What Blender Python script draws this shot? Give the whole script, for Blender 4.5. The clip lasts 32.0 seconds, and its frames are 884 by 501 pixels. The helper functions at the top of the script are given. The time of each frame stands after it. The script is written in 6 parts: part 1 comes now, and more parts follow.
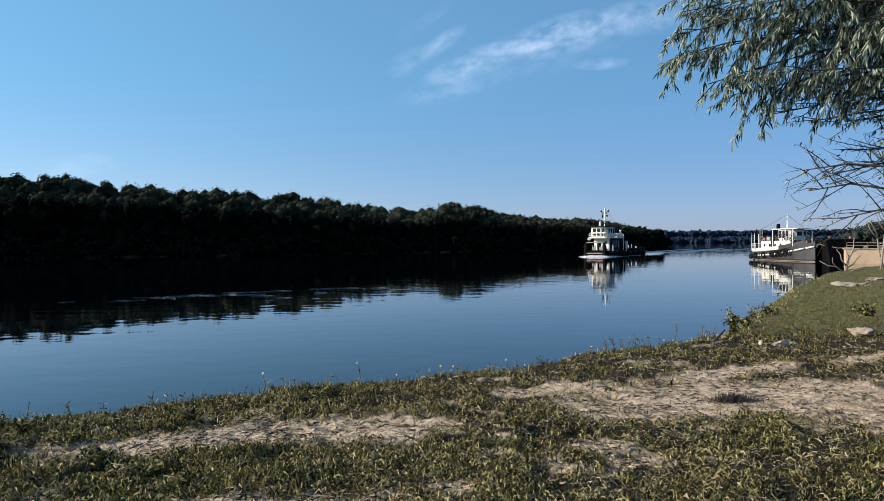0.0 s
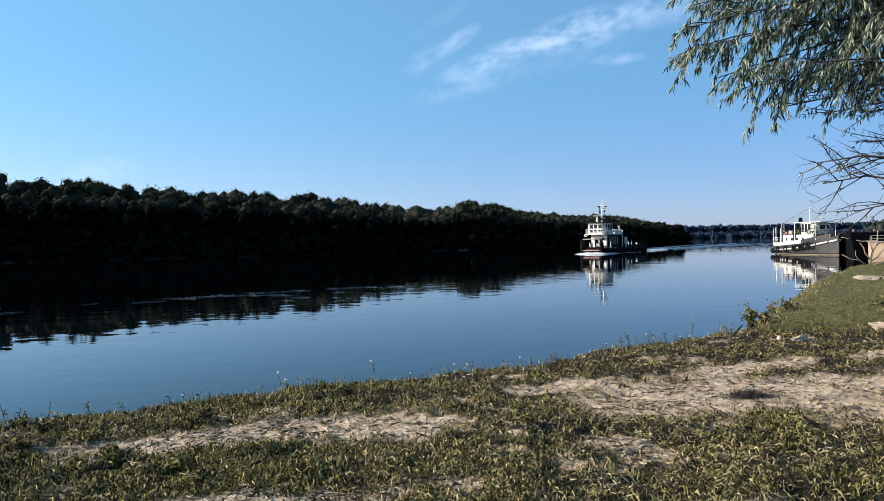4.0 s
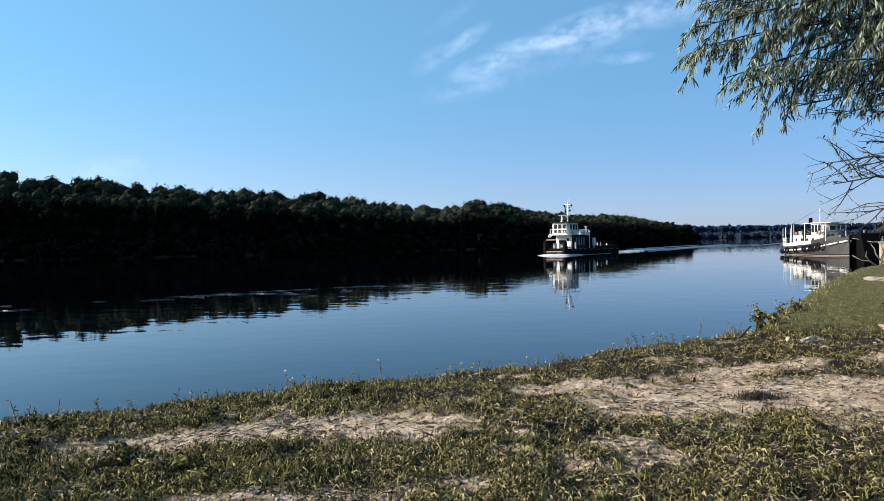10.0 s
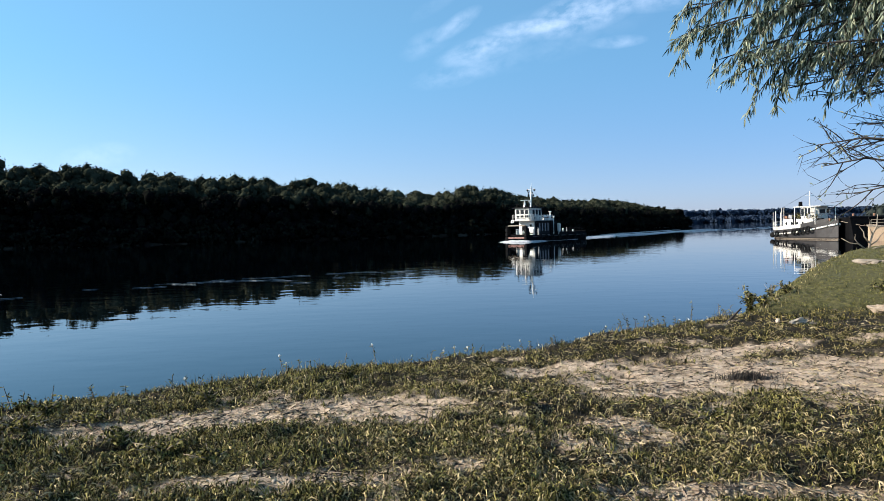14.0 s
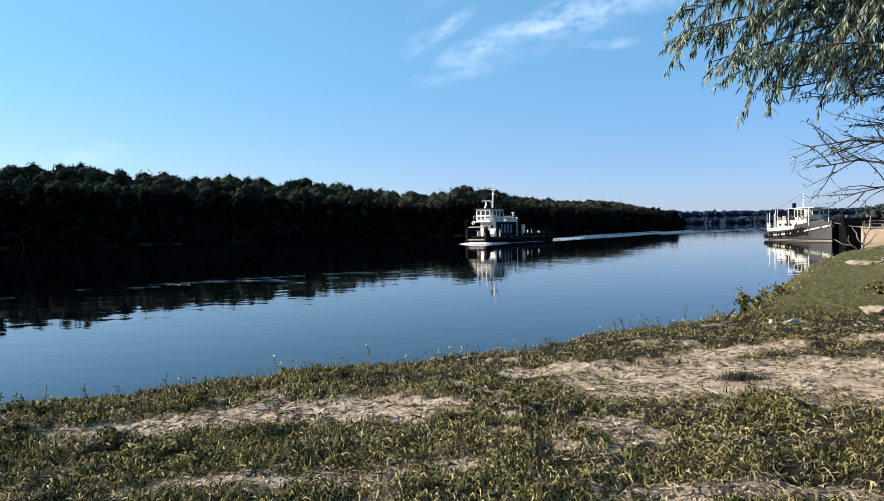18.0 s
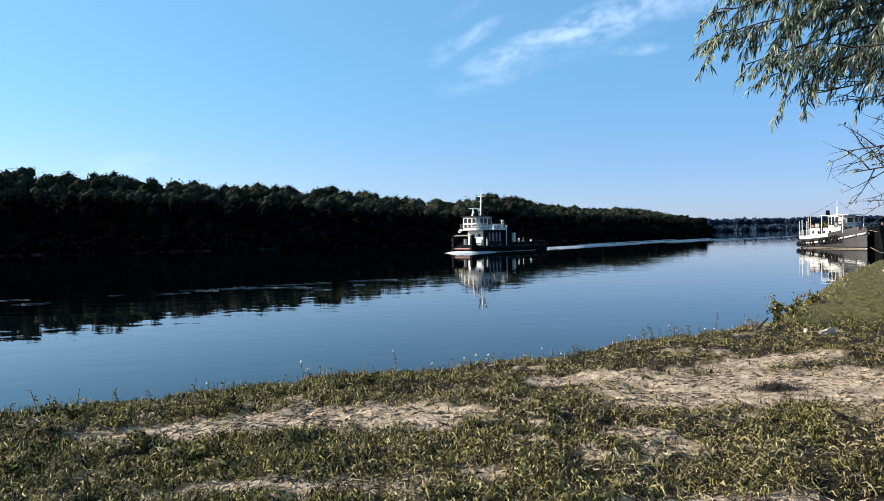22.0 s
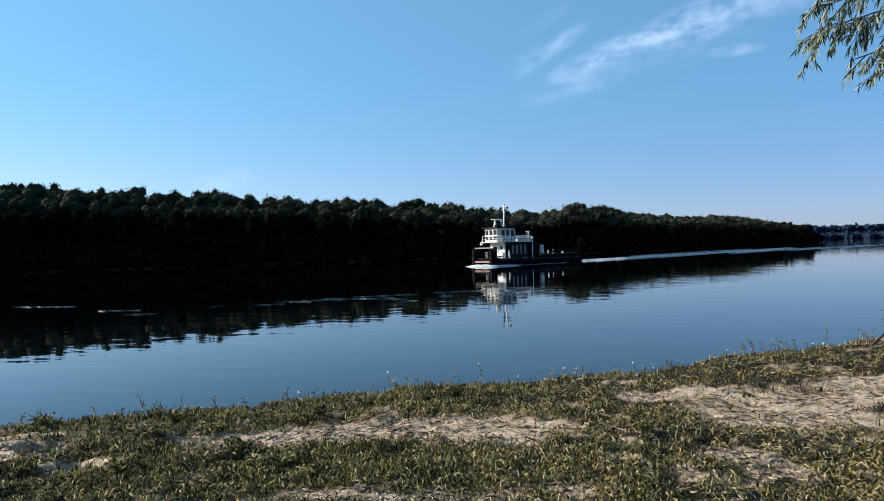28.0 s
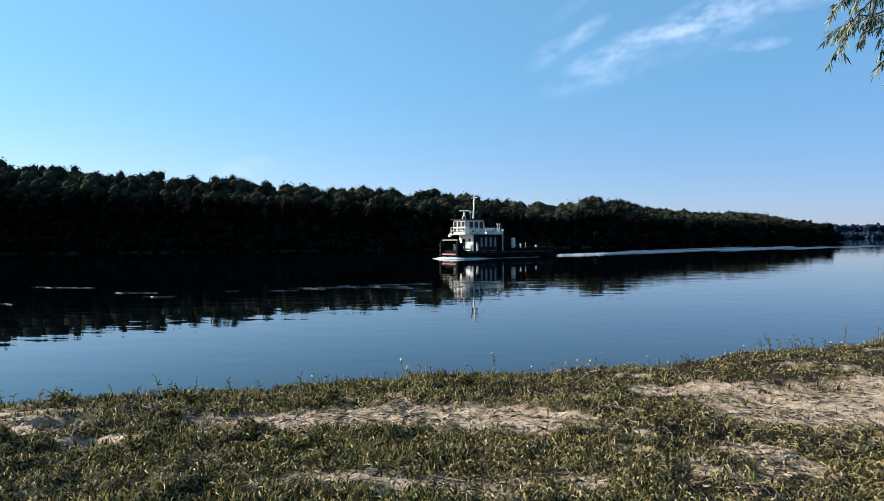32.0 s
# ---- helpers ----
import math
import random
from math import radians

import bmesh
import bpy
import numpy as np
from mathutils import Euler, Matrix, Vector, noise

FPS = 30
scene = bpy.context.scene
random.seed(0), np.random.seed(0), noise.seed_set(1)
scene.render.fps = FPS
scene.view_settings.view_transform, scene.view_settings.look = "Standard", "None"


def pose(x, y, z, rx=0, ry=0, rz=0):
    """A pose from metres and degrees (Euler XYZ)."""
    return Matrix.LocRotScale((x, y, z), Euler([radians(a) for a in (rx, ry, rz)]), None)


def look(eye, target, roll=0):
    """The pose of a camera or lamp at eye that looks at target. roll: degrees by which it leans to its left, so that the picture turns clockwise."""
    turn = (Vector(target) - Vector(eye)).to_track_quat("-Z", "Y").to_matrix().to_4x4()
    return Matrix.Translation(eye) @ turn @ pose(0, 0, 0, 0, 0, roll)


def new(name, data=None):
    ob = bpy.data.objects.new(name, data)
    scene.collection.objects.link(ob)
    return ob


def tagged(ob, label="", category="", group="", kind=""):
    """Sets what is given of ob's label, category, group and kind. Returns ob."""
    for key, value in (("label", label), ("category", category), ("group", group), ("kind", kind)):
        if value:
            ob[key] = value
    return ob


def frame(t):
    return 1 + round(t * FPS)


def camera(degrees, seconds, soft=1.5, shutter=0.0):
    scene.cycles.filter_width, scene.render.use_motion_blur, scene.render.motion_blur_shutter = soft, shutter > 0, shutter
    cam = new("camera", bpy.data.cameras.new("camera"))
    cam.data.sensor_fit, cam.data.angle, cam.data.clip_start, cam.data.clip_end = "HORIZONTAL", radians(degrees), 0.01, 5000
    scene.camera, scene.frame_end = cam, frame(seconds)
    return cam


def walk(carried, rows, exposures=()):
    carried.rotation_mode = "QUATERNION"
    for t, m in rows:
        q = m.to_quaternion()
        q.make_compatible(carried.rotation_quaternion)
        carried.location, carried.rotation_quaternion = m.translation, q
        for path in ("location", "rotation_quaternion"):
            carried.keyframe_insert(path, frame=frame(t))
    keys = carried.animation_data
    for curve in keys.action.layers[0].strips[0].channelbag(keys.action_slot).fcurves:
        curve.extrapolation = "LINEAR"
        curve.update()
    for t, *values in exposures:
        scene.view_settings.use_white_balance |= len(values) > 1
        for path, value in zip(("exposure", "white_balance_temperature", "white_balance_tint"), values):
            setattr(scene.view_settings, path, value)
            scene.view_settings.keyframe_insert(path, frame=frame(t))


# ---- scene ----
cam = camera(68.5, 32.0, soft=0.8)

# seconds, place, yaw to the left, pitch up, roll
PATH = [
    (0, -0.064, 0.015, 3.013, 0.00, -0.60, -0.56), (0.5, -0.019, -0.026, 3.007, -1.54, -1.17, -1.08), (1, 0.050, -0.041, 3.032, -2.74, -1.11, -2.42),
    (1.5, 0.039, -0.029, 3.044, -2.26, 0.21, -3.32), (2, 0.026, -0.015, 3.008, 0.20, -1.04, -1.49), (2.5, 0.024, -0.012, 3.021, -0.09, -0.94, -2.79),
    (3, 0.024, -0.007, 3.030, -0.14, -0.85, -2.86), (3.5, 0.013, -0.007, 3.029, 0.51, -0.35, -1.77), (4, 0.001, -0.005, 3.012, 1.58, -0.73, -1.28),
    (4.5, 0.028, -0.025, 3.018, 1.53, -0.65, -1.76), (6.5, 0.020, -0.008, 3.029, 1.90, -0.55, -2.53), (7, 0.016, -0.012, 3.023, 1.90, -0.69, -2.19),
    (7.5, 0.013, -0.021, 3.015, 1.91, -0.94, -1.73), (8, 0.010, -0.022, 3.013, 2.26, -0.87, -1.02), (8.5, 0.015, -0.022, 3.009, 2.20, -0.72, -1.03),
    (9, 0.009, -0.019, 3.018, 2.14, -0.69, -1.40), (9.5, 0.011, -0.017, 3.007, 2.10, -0.63, -1.24), (10, 0.005, -0.008, 3.014, 2.25, -0.78, -1.07),
    (10.5, 0.002, -0.008, 3.019, 2.04, -1.00, -1.36), (11, 0.012, -0.015, 3.007, 2.16, -1.23, -1.32), (11.5, 0.008, -0.009, 3.018, 2.06, -1.19, -1.63),
    (12, 0.000, -0.007, 3.010, 2.00, -0.99, -1.62), (12.5, 0.012, -0.012, 3.009, 2.14, -1.33, -1.69), (13, -0.001, -0.014, 3.003, 1.39, -1.67, -1.94),
    (13.5, -0.007, -0.014, 2.995, 1.45, -2.03, -1.41), (14, -0.005, -0.021, 2.996, 1.58, -2.04, -1.41), (14.5, 0.002, -0.027, 3.005, 0.86, -2.42, -1.54),
    (16.5, 0.000, -0.026, 2.995, 0.96, -2.39, -0.79), (17, -0.000, -0.023, 2.997, 0.79, -2.41, -1.06), (17.5, 0.003, -0.023, 3.001, 1.12, -2.09, -1.16),
    (18, -0.002, -0.025, 2.995, 1.15, -2.01, -1.27), (18.5, -0.006, -0.027, 2.995, 1.25, -1.99, -1.27), (19, -0.003, -0.024, 2.994, 1.59, -2.13, -1.31),
    (19.5, -0.003, -0.026, 2.991, 1.73, -2.23, -1.33), (20, -0.006, -0.026, 2.990, 1.77, -2.15, -1.42), (20.5, -0.011, -0.026, 2.990, 2.04, -2.24, -1.42),
    (21, -0.009, -0.017, 2.988, 2.04, -2.20, -1.39), (21.5, -0.014, -0.005, 2.988, 2.75, -1.56, -0.85), (22, -0.017, 0.003, 2.983, 3.37, -1.29, -1.24),
    (22.5, -0.015, 0.022, 2.989, 4.70, -1.15, -1.80), (23, -0.029, 0.025, 2.989, 5.35, -0.79, -1.68), (23.5, -0.015, 0.031, 2.987, 5.76, -0.78, -1.91),
    (24, -0.019, 0.037, 2.984, 6.10, -0.65, -2.22), (24.5, -0.009, 0.046, 2.992, 6.90, 0.01, -1.95), (26.5, 0.016, 0.005, 2.988, 8.29, -0.45, -2.56),
    (27, 0.015, 0.013, 2.994, 8.83, -0.26, -2.02), (27.5, 0.003, 0.027, 2.982, 10.13, -0.11, -1.95), (28, -0.010, 0.037, 2.984, 10.91, -0.10, -1.80),
    (28.5, -0.005, 0.044, 2.974, 10.95, -0.01, -1.81), (29, -0.009, 0.051, 2.980, 11.35, -0.13, -1.77), (29.5, -0.011, 0.056, 2.975, 11.73, -0.18, -1.89),
    (30, -0.014, 0.055, 2.969, 11.94, -0.36, -1.56), (30.5, -0.014, 0.051, 2.965, 11.90, -0.16, -1.20), (31, -0.020, 0.055, 2.961, 12.11, -0.38, -0.57),
    (31.5, -0.017, 0.052, 2.958, 12.11, -0.49, -0.59), (32, -0.026, 0.049, 2.959, 12.21, -0.91, -0.50)]


def carried_pose(x, y, z, yaw, pitch, roll):
    return pose(x, y, z, 0, 0, yaw) @ pose(0, 0, 0, 90 + pitch) @ pose(0, 0, 0, 0, 0, roll)


walk(cam, [(t, carried_pose(*row)) for t, *row in PATH], exposures=[(0, 0.78, 5550, 10), (1.5, 1.05, 5650, 10), (4, 1.03, 5600, 10), (12, 1.03, 5600, 10), (15, 1.13, 5650, 10), (22, 1.15, 5600, 10), (27, 0.95, 5550, 10), (30, 0.92, 5550, 10), (32, 1.05, 5600, 10)])

# ---- light ----
SUN_AZ, SUN_EL = -91.0, 25.0  # degrees: from ahead (+y) to the right, above the horizon
sun_way = Vector((math.sin(radians(SUN_AZ)) * math.cos(radians(SUN_EL)), math.cos(radians(SUN_AZ)) * math.cos(radians(SUN_EL)), math.sin(radians(SUN_EL))))
sun = new("sun", bpy.data.lights.new("sun", "SUN"))
sun.data.energy, sun.data.angle, sun.data.color = 5.0, radians(0.6), (1.0, 0.83, 0.62)
sun.matrix_world = look(sun_way * 50, (0, 0, 0))


def link(tree, a, out, b, into):
    tree.links.new(a.outputs[out], b.inputs[into])


def node(tree, kind, **values):
    n = tree.nodes.new(kind)
    for key, value in values.items():
        n.inputs[key.replace("_", " ")].default_value = value
    return n


def math_node(tree, op, a, b=None, clamp=False):
    n = tree.nodes.new("ShaderNodeMath")
    n.operation, n.use_clamp = op, clamp
    for i, v in enumerate((a, b)):
        if v is None:
            continue
        if isinstance(v, (int, float)):
            n.inputs[i].default_value = v
        else:
            tree.links.new(v, n.inputs[i])
    return n.outputs[0]


def make_world():
    world = bpy.data.worlds.new("sky")
    scene.world = world
    world.use_nodes = True
    tree = world.node_tree
    tree.nodes.clear()
    sky = tree.nodes.new("ShaderNodeTexSky")
    sky.sky_type, sky.sun_disc = "NISHITA", False
    sky.sun_elevation, sky.sun_rotation = radians(SUN_EL), radians(SUN_AZ)
    sky.altitude, sky.air_density, sky.dust_density, sky.ozone_density = 30, 0.85, 0.4, 2.2
    # thin clouds on a level sheet high above the river
    coord = tree.nodes.new("ShaderNodeTexCoord")
    sep = tree.nodes.new("ShaderNodeSeparateXYZ")
    link(tree, coord, "Generated", sep, "Vector")
    y = math_node(tree, "MAXIMUM", sep.outputs["Y"], 0.05)
    u, v = math_node(tree, "DIVIDE", sep.outputs["X"], y), math_node(tree, "DIVIDE", sep.outputs["Z"], y)

    def streak(u0, v0, ang, half_len, half_wide, seed, low, high, strength):
        c, s = math.cos(radians(ang)), math.sin(radians(ang))
        du, dv = math_node(tree, "SUBTRACT", u, u0), math_node(tree, "SUBTRACT", v, v0)
        a = math_node(tree, "ADD", math_node(tree, "MULTIPLY", du, c), math_node(tree, "MULTIPLY", dv, s))
        b = math_node(tree, "SUBTRACT", math_node(tree, "MULTIPLY", dv, c), math_node(tree, "MULTIPLY", du, s))
        ra, rb = math_node(tree, "DIVIDE", a, half_len), math_node(tree, "DIVIDE", b, half_wide)
        r = math_node(tree, "ADD", math_node(tree, "POWER", math_node(tree, "ABSOLUTE", ra), 2.0), math_node(tree, "POWER", math_node(tree, "ABSOLUTE", rb), 2.0))
        fall = math_node(tree, "SUBTRACT", 1.0, r, clamp=True)
        vec = tree.nodes.new("ShaderNodeCombineXYZ")
        tree.links.new(math_node(tree, "MULTIPLY", a, 26.0), vec.inputs[0])
        tree.links.new(math_node(tree, "MULTIPLY", b, 40.0), vec.inputs[1])
        vec.inputs[2].default_value = seed
        tex = node(tree, "ShaderNodeTexNoise", Scale=1.0, Detail=6.0, Roughness=0.58, Distortion=0.15)
        link(tree, vec, 0, tex, "Vector")
        ramp = tree.nodes.new("ShaderNodeMapRange")
        ramp.inputs["From Min"].default_value, ramp.inputs["From Max"].default_value = low, high
        link(tree, tex, "Fac", ramp, "Value")
        body = math_node(tree, "MULTIPLY", ramp.outputs[0], math_node(tree, "POWER", fall, 1.1), clamp=True)
        return math_node(tree, "MULTIPLY", body, strength)

    total = 0.0
    for spec in CLOUDS:
        total = math_node(tree, "ADD", streak(*spec), total)
    total = math_node(tree, "MULTIPLY", total, 0.5, clamp=True)
    mix = tree.nodes.new("ShaderNodeMix")
    mix.data_type = "RGBA"
    tree.links.new(total, mix.inputs["Factor"])
    deep = node(tree, "ShaderNodeHueSaturation", Saturation=1.15)
    tree.links.new(sky.outputs[0], deep.inputs["Color"])
    # even summer haze over the whole dome
    haze = tree.nodes.new("ShaderNodeMix")
    haze.data_type = "RGBA"
    haze.inputs["Factor"].default_value = 0.5
    tree.links.new(deep.outputs[0], haze.inputs["A"])
    side = tree.nodes.new("ShaderNodeMix")
    side.data_type = "RGBA"
    tree.links.new(math_node(tree, "ADD", math_node(tree, "MULTIPLY", sep.outputs["X"], 0.5), 0.5, clamp=True), side.inputs["Factor"])
    side.inputs["A"].default_value, side.inputs["B"].default_value = (3.1, 5.0, 6.3, 1), (1.32, 1.85, 3.0, 1)
    tree.links.new(side.outputs["Result"], haze.inputs["B"])
    # clear deep blue overhead, dusty air near the horizon
    rise = tree.nodes.new("ShaderNodeMapRange")
    rise.interpolation_type = "SMOOTHSTEP"
    rise.inputs["From Min"].default_value, rise.inputs["From Max"].default_value = 0.0, 0.27
    link(tree, sep, "Z", rise, "Value")
    air = tree.nodes.new("ShaderNodeMix")
    air.data_type = "RGBA"
    link(tree, rise, 0, air, "Factor")
    air.inputs["B"].default_value = (0.92, 1.08, 1.03, 1)
    low_air = tree.nodes.new("ShaderNodeMix")
    low_air.data_type = "RGBA"
    sidewise = tree.nodes.new("ShaderNodeMapRange")
    sidewise.inputs["From Min"].default_value, sidewise.inputs["From Max"].default_value = -0.6, 0.5
    link(tree, sep, "X", sidewise, "Value")
    link(tree, sidewise, 0, low_air, "Factor")
    low_air.inputs["A"].default_value, low_air.inputs["B"].default_value = (1.25, 1.04, 0.97, 1), (0.9, 0.83, 0.93, 1)
    tree.links.new(low_air.outputs["Result"], air.inputs["A"])
    dust = tree.nodes.new("ShaderNodeMix")
    dust.data_type, dust.blend_type = "RGBA", "MULTIPLY"
    dust.inputs["Factor"].default_value = 1.0
    tree.links.new(haze.outputs["Result"], dust.inputs["A"])
    tree.links.new(air.outputs["Result"], dust.inputs["B"])
    tree.links.new(dust.outputs["Result"], mix.inputs["A"])
    mix.inputs["B"].default_value = (8.0, 8.4, 9.2, 1)
    back = tree.nodes.new("ShaderNodeBackground")
    back.inputs["Strength"].default_value = 0.076
    tree.links.new(mix.outputs["Result"], back.inputs["Color"])
    out = tree.nodes.new("ShaderNodeOutputWorld")
    link(tree, back, 0, out, 0)


# ways u = x / y and v = z / y of the middle, lean, half length, half width, seed, noise range, strength
CLOUDS = [(0.195, 0.32, 15, 0.1, 0.034, 1.0, 0.36, 0.72, 0.85), (0.31, 0.345, 6, 0.1, 0.03, 2.0, 0.36, 0.75, 0.7), (0.11, 0.3, 4, 0.07, 0.013, 3.0, 0.28, 0.66, 0.75),
          (0.046, 0.272, 15, 0.085, 0.02, 4.0, 0.34, 0.72, 0.7), (0.012, 0.236, 12, 0.09, 0.022, 9.0, 0.36, 0.8, 0.42), (0.004, 0.309, 33, 0.048, 0.015, 7.0, 0.3, 0.72, 0.62),
          (-0.043, 0.281, 24, 0.05, 0.022, 8.0, 0.34, 0.85, 0.4), (0.247, 0.274, 4, 0.048, 0.011, 12.0, 0.28, 0.7, 0.5), (0.13, 0.285, 14, 0.19, 0.045, 21.0, 0.36, 0.95, 0.3),
          (-0.56, 0.125, 4, 0.07, 0.022, 15.0, 0.3, 0.8, 0.4), (-0.02, 0.345, 32, 0.06, 0.014, 24.0, 0.34, 0.9, 0.2)]
make_world()


# ---- materials ----
def material(name, base, other=None, rough=0.7, scale=6.0, fine=60.0, bump=0.2, metal=0.0, low=0.35, high=0.65, per_object=0.0, spec=0.4, island=0.0, stretch=None, bump_far=0.02):
    """Two colours mixed by noise at two sizes, with a fine relief."""
    m = bpy.data.materials.new(name)
    m.use_nodes = True
    tree = m.node_tree
    bsdf = tree.nodes["Principled BSDF"]
    bsdf.inputs["Roughness"].default_value, bsdf.inputs["Metallic"].default_value = rough, metal
    bsdf.inputs["Specular IOR Level"].default_value = spec
    coord = tree.nodes.new("ShaderNodeTexCoord")
    source = coord.outputs["Object"]
    if stretch:
        mapping = tree.nodes.new("ShaderNodeMapping")
        mapping.inputs["Scale"].default_value = stretch
        tree.links.new(source, mapping.inputs[0])
        source = mapping.outputs[0]
    big = node(tree, "ShaderNodeTexNoise", Scale=scale, Detail=5.0, Roughness=0.6)
    small = node(tree, "ShaderNodeTexNoise", Scale=fine, Detail=3.0, Roughness=0.6)
    for n in (big, small):
        tree.links.new(source, n.inputs["Vector"])
    fac = math_node(tree, "ADD", math_node(tree, "MULTIPLY", big.outputs["Fac"], 0.65), math_node(tree, "MULTIPLY", small.outputs["Fac"], 0.35))
    if per_object:
        info = tree.nodes.new("ShaderNodeObjectInfo")
        fac = math_node(tree, "ADD", fac, math_node(tree, "MULTIPLY", math_node(tree, "SUBTRACT", info.outputs["Random"], 0.5), per_object))
    if island:
        geo = tree.nodes.new("ShaderNodeNewGeometry")
        fac = math_node(tree, "ADD", fac, math_node(tree, "MULTIPLY", math_node(tree, "SUBTRACT", geo.outputs["Random Per Island"], 0.5), island))
    ramp = tree.nodes.new("ShaderNodeValToRGB")
    ramp.color_ramp.elements[0].position, ramp.color_ramp.elements[1].position = low, high
    other = other or [c * 0.7 for c in base]
    ramp.color_ramp.elements[0].color, ramp.color_ramp.elements[1].color = (*other, 1), (*base, 1)
    tree.links.new(fac, ramp.inputs[0])
    tree.links.new(ramp.outputs[0], bsdf.inputs["Base Color"])
    if bump:
        b = node(tree, "ShaderNodeBump", Strength=bump, Distance=bump_far)
        tree.links.new(small.outputs["Fac"], b.inputs["Height"])
        link(tree, b, 0, bsdf, "Normal")
    return m


def leafy(name, base, other, island=0.9, low=0.2, high=0.8, through_light=0.25, rough=0.7, scale=0.6, spec=0.12, fine=9.0):
    """Leaves: they pass some light."""
    m = material(name, base, other, rough=rough, scale=scale, fine=fine, bump=0, low=low, high=high, island=island, spec=spec)
    tree = m.node_tree
    bsdf, out = tree.nodes["Principled BSDF"], tree.nodes["Material Output"]
    glow = tree.nodes.new("ShaderNodeBsdfTranslucent")
    tree.links.new(bsdf.inputs["Base Color"].links[0].from_socket, glow.inputs["Color"])
    mix = node(tree, "ShaderNodeMixShader", Fac=through_light)
    link(tree, bsdf, 0, mix, 1)
    link(tree, glow, 0, mix, 2)
    link(tree, mix, 0, out, 0)
    return m


def water_material():
    m = bpy.data.materials.new("river water")
    m.use_nodes = True
    tree = m.node_tree
    bsdf = tree.nodes["Principled BSDF"]
    bsdf.inputs["Base Color"].default_value = (0.0004, 0.001, 0.0016, 1)
    bsdf.inputs["Roughness"].default_value, bsdf.inputs["IOR"].default_value = 0.02, 1.33
    bsdf.inputs["Specular IOR Level"].default_value = 0.5
    coord = tree.nodes.new("ShaderNodeTexCoord")
    swell = []
    for scale, turn, detail, size, long in ((0.09, 28, 2.0, 0.26, 0.28), (0.8, 14, 2.0, 0.12, 0.6), (0.95, 20, 3.0, 0.16, 0.35), (2.6, 30, 3.0, 0.006, 0.5)):
        mapping = tree.nodes.new("ShaderNodeMapping")
        mapping.inputs["Rotation"].default_value = (0, 0, radians(-turn))
        mapping.inputs["Scale"].default_value = (scale * long, scale, scale)
        link(tree, coord, "Object", mapping, 0)
        tex = node(tree, "ShaderNodeTexNoise", Scale=1.0, Detail=detail, Roughness=0.5)
        link(tree, mapping, 0, tex, "Vector")
        swell.append(math_node(tree, "MULTIPLY", tex.outputs["Fac"], size))
    # the seam between two currents is ruffled, the water beside it lies flat
    sep = tree.nodes.new("ShaderNodeSeparateXYZ")
    link(tree, coord, "Object", sep, "Vector")
    off = math_node(tree, "ADD", math_node(tree, "MULTIPLY", sep.outputs["X"], -0.47), math_node(tree, "MULTIPLY", sep.outputs["Y"], 0.882))
    gap = math_node(tree, "DIVIDE", math_node(tree, "SUBTRACT", off, SEAM), 7.5)
    calm = math_node(tree, "SUBTRACT", 1.0, math_node(tree, "MULTIPLY", gap, gap), clamp=True)
    swell[2] = math_node(tree, "MULTIPLY", swell[2], calm)
    height = math_node(tree, "ADD", math_node(tree, "ADD", swell[0], swell[1]), math_node(tree, "ADD", swell[2], swell[3]))
    b = node(tree, "ShaderNodeBump", Strength=1.0, Distance=WATER_BUMP)
    tree.links.new(height, b.inputs["Height"])
    link(tree, b, 0, bsdf, "Normal")
    return m


SEAM = 41.0
WATER_BUMP = 0.06
WATER = water_material()
# the wood's shade is put into these colours: lighter crowns, near-black front and hearts
HEART_SHADE = material("crown hearts darkened for shade", (0.006, 0.006, 0.006), (0.004, 0.004, 0.004), rough=1.0, scale=0.4, fine=4, bump=0, spec=0.0)
FAR_LEAF = leafy("far leaves in lit tone", (0.052, 0.056, 0.036), (0.006, 0.008, 0.006), island=0.25, through_light=0.0, spec=0.0, scale=0.11, fine=0.5)
SHADE_LEAF = leafy("far leaves darkened for shade", (0.016, 0.018, 0.012), (0.005, 0.006, 0.005), island=0.25, through_light=0.0, spec=0.0, scale=0.11, fine=0.5)
# blue distance haze is put into the leaf colours of far wood and scrub
HAZE_LEAF = leafy("distant leaves with haze in colour", (0.021, 0.035, 0.064), (0.018, 0.03, 0.055), island=0.05, through_light=0.0, scale=0.03, spec=0.0)
# grey-green, with a little air haze in the leaf colour
BANK_LEAF = leafy("grey-green bank trees", (0.05, 0.058, 0.05), (0.02, 0.026, 0.026), island=0.3, through_light=0.0, scale=0.12, spec=0.0, fine=0.6)
HAZE_SCRUB = leafy("distant scrub with haze in colour", (0.031, 0.046, 0.078), (0.027, 0.041, 0.069), island=0.05, through_light=0.0, scale=0.03, spec=0.0)
BARK = material("bark", (0.16, 0.13, 0.1), (0.06, 0.05, 0.04), rough=0.9, scale=8, fine=50, bump=0.6, stretch=(1, 1, 0.3))
TWIG = material("dry twig", (0.32, 0.26, 0.19), (0.16, 0.12, 0.08), rough=0.85, scale=9, fine=70, bump=0.4)
DRIFT = material("bleached driftwood", (0.36, 0.3, 0.23), (0.17, 0.14, 0.105), rough=0.85, scale=5, fine=60, bump=0.5)
WILLOW = leafy("willow leaves", (0.46, 0.5, 0.36), (0.035, 0.052, 0.035), island=1.3, through_light=0.45, scale=2.0)
GRASS = leafy("grass", (0.47, 0.38, 0.19), (0.031, 0.025, 0.009), island=1.4, low=0.36, high=1.05, through_light=0.12, scale=0.8)
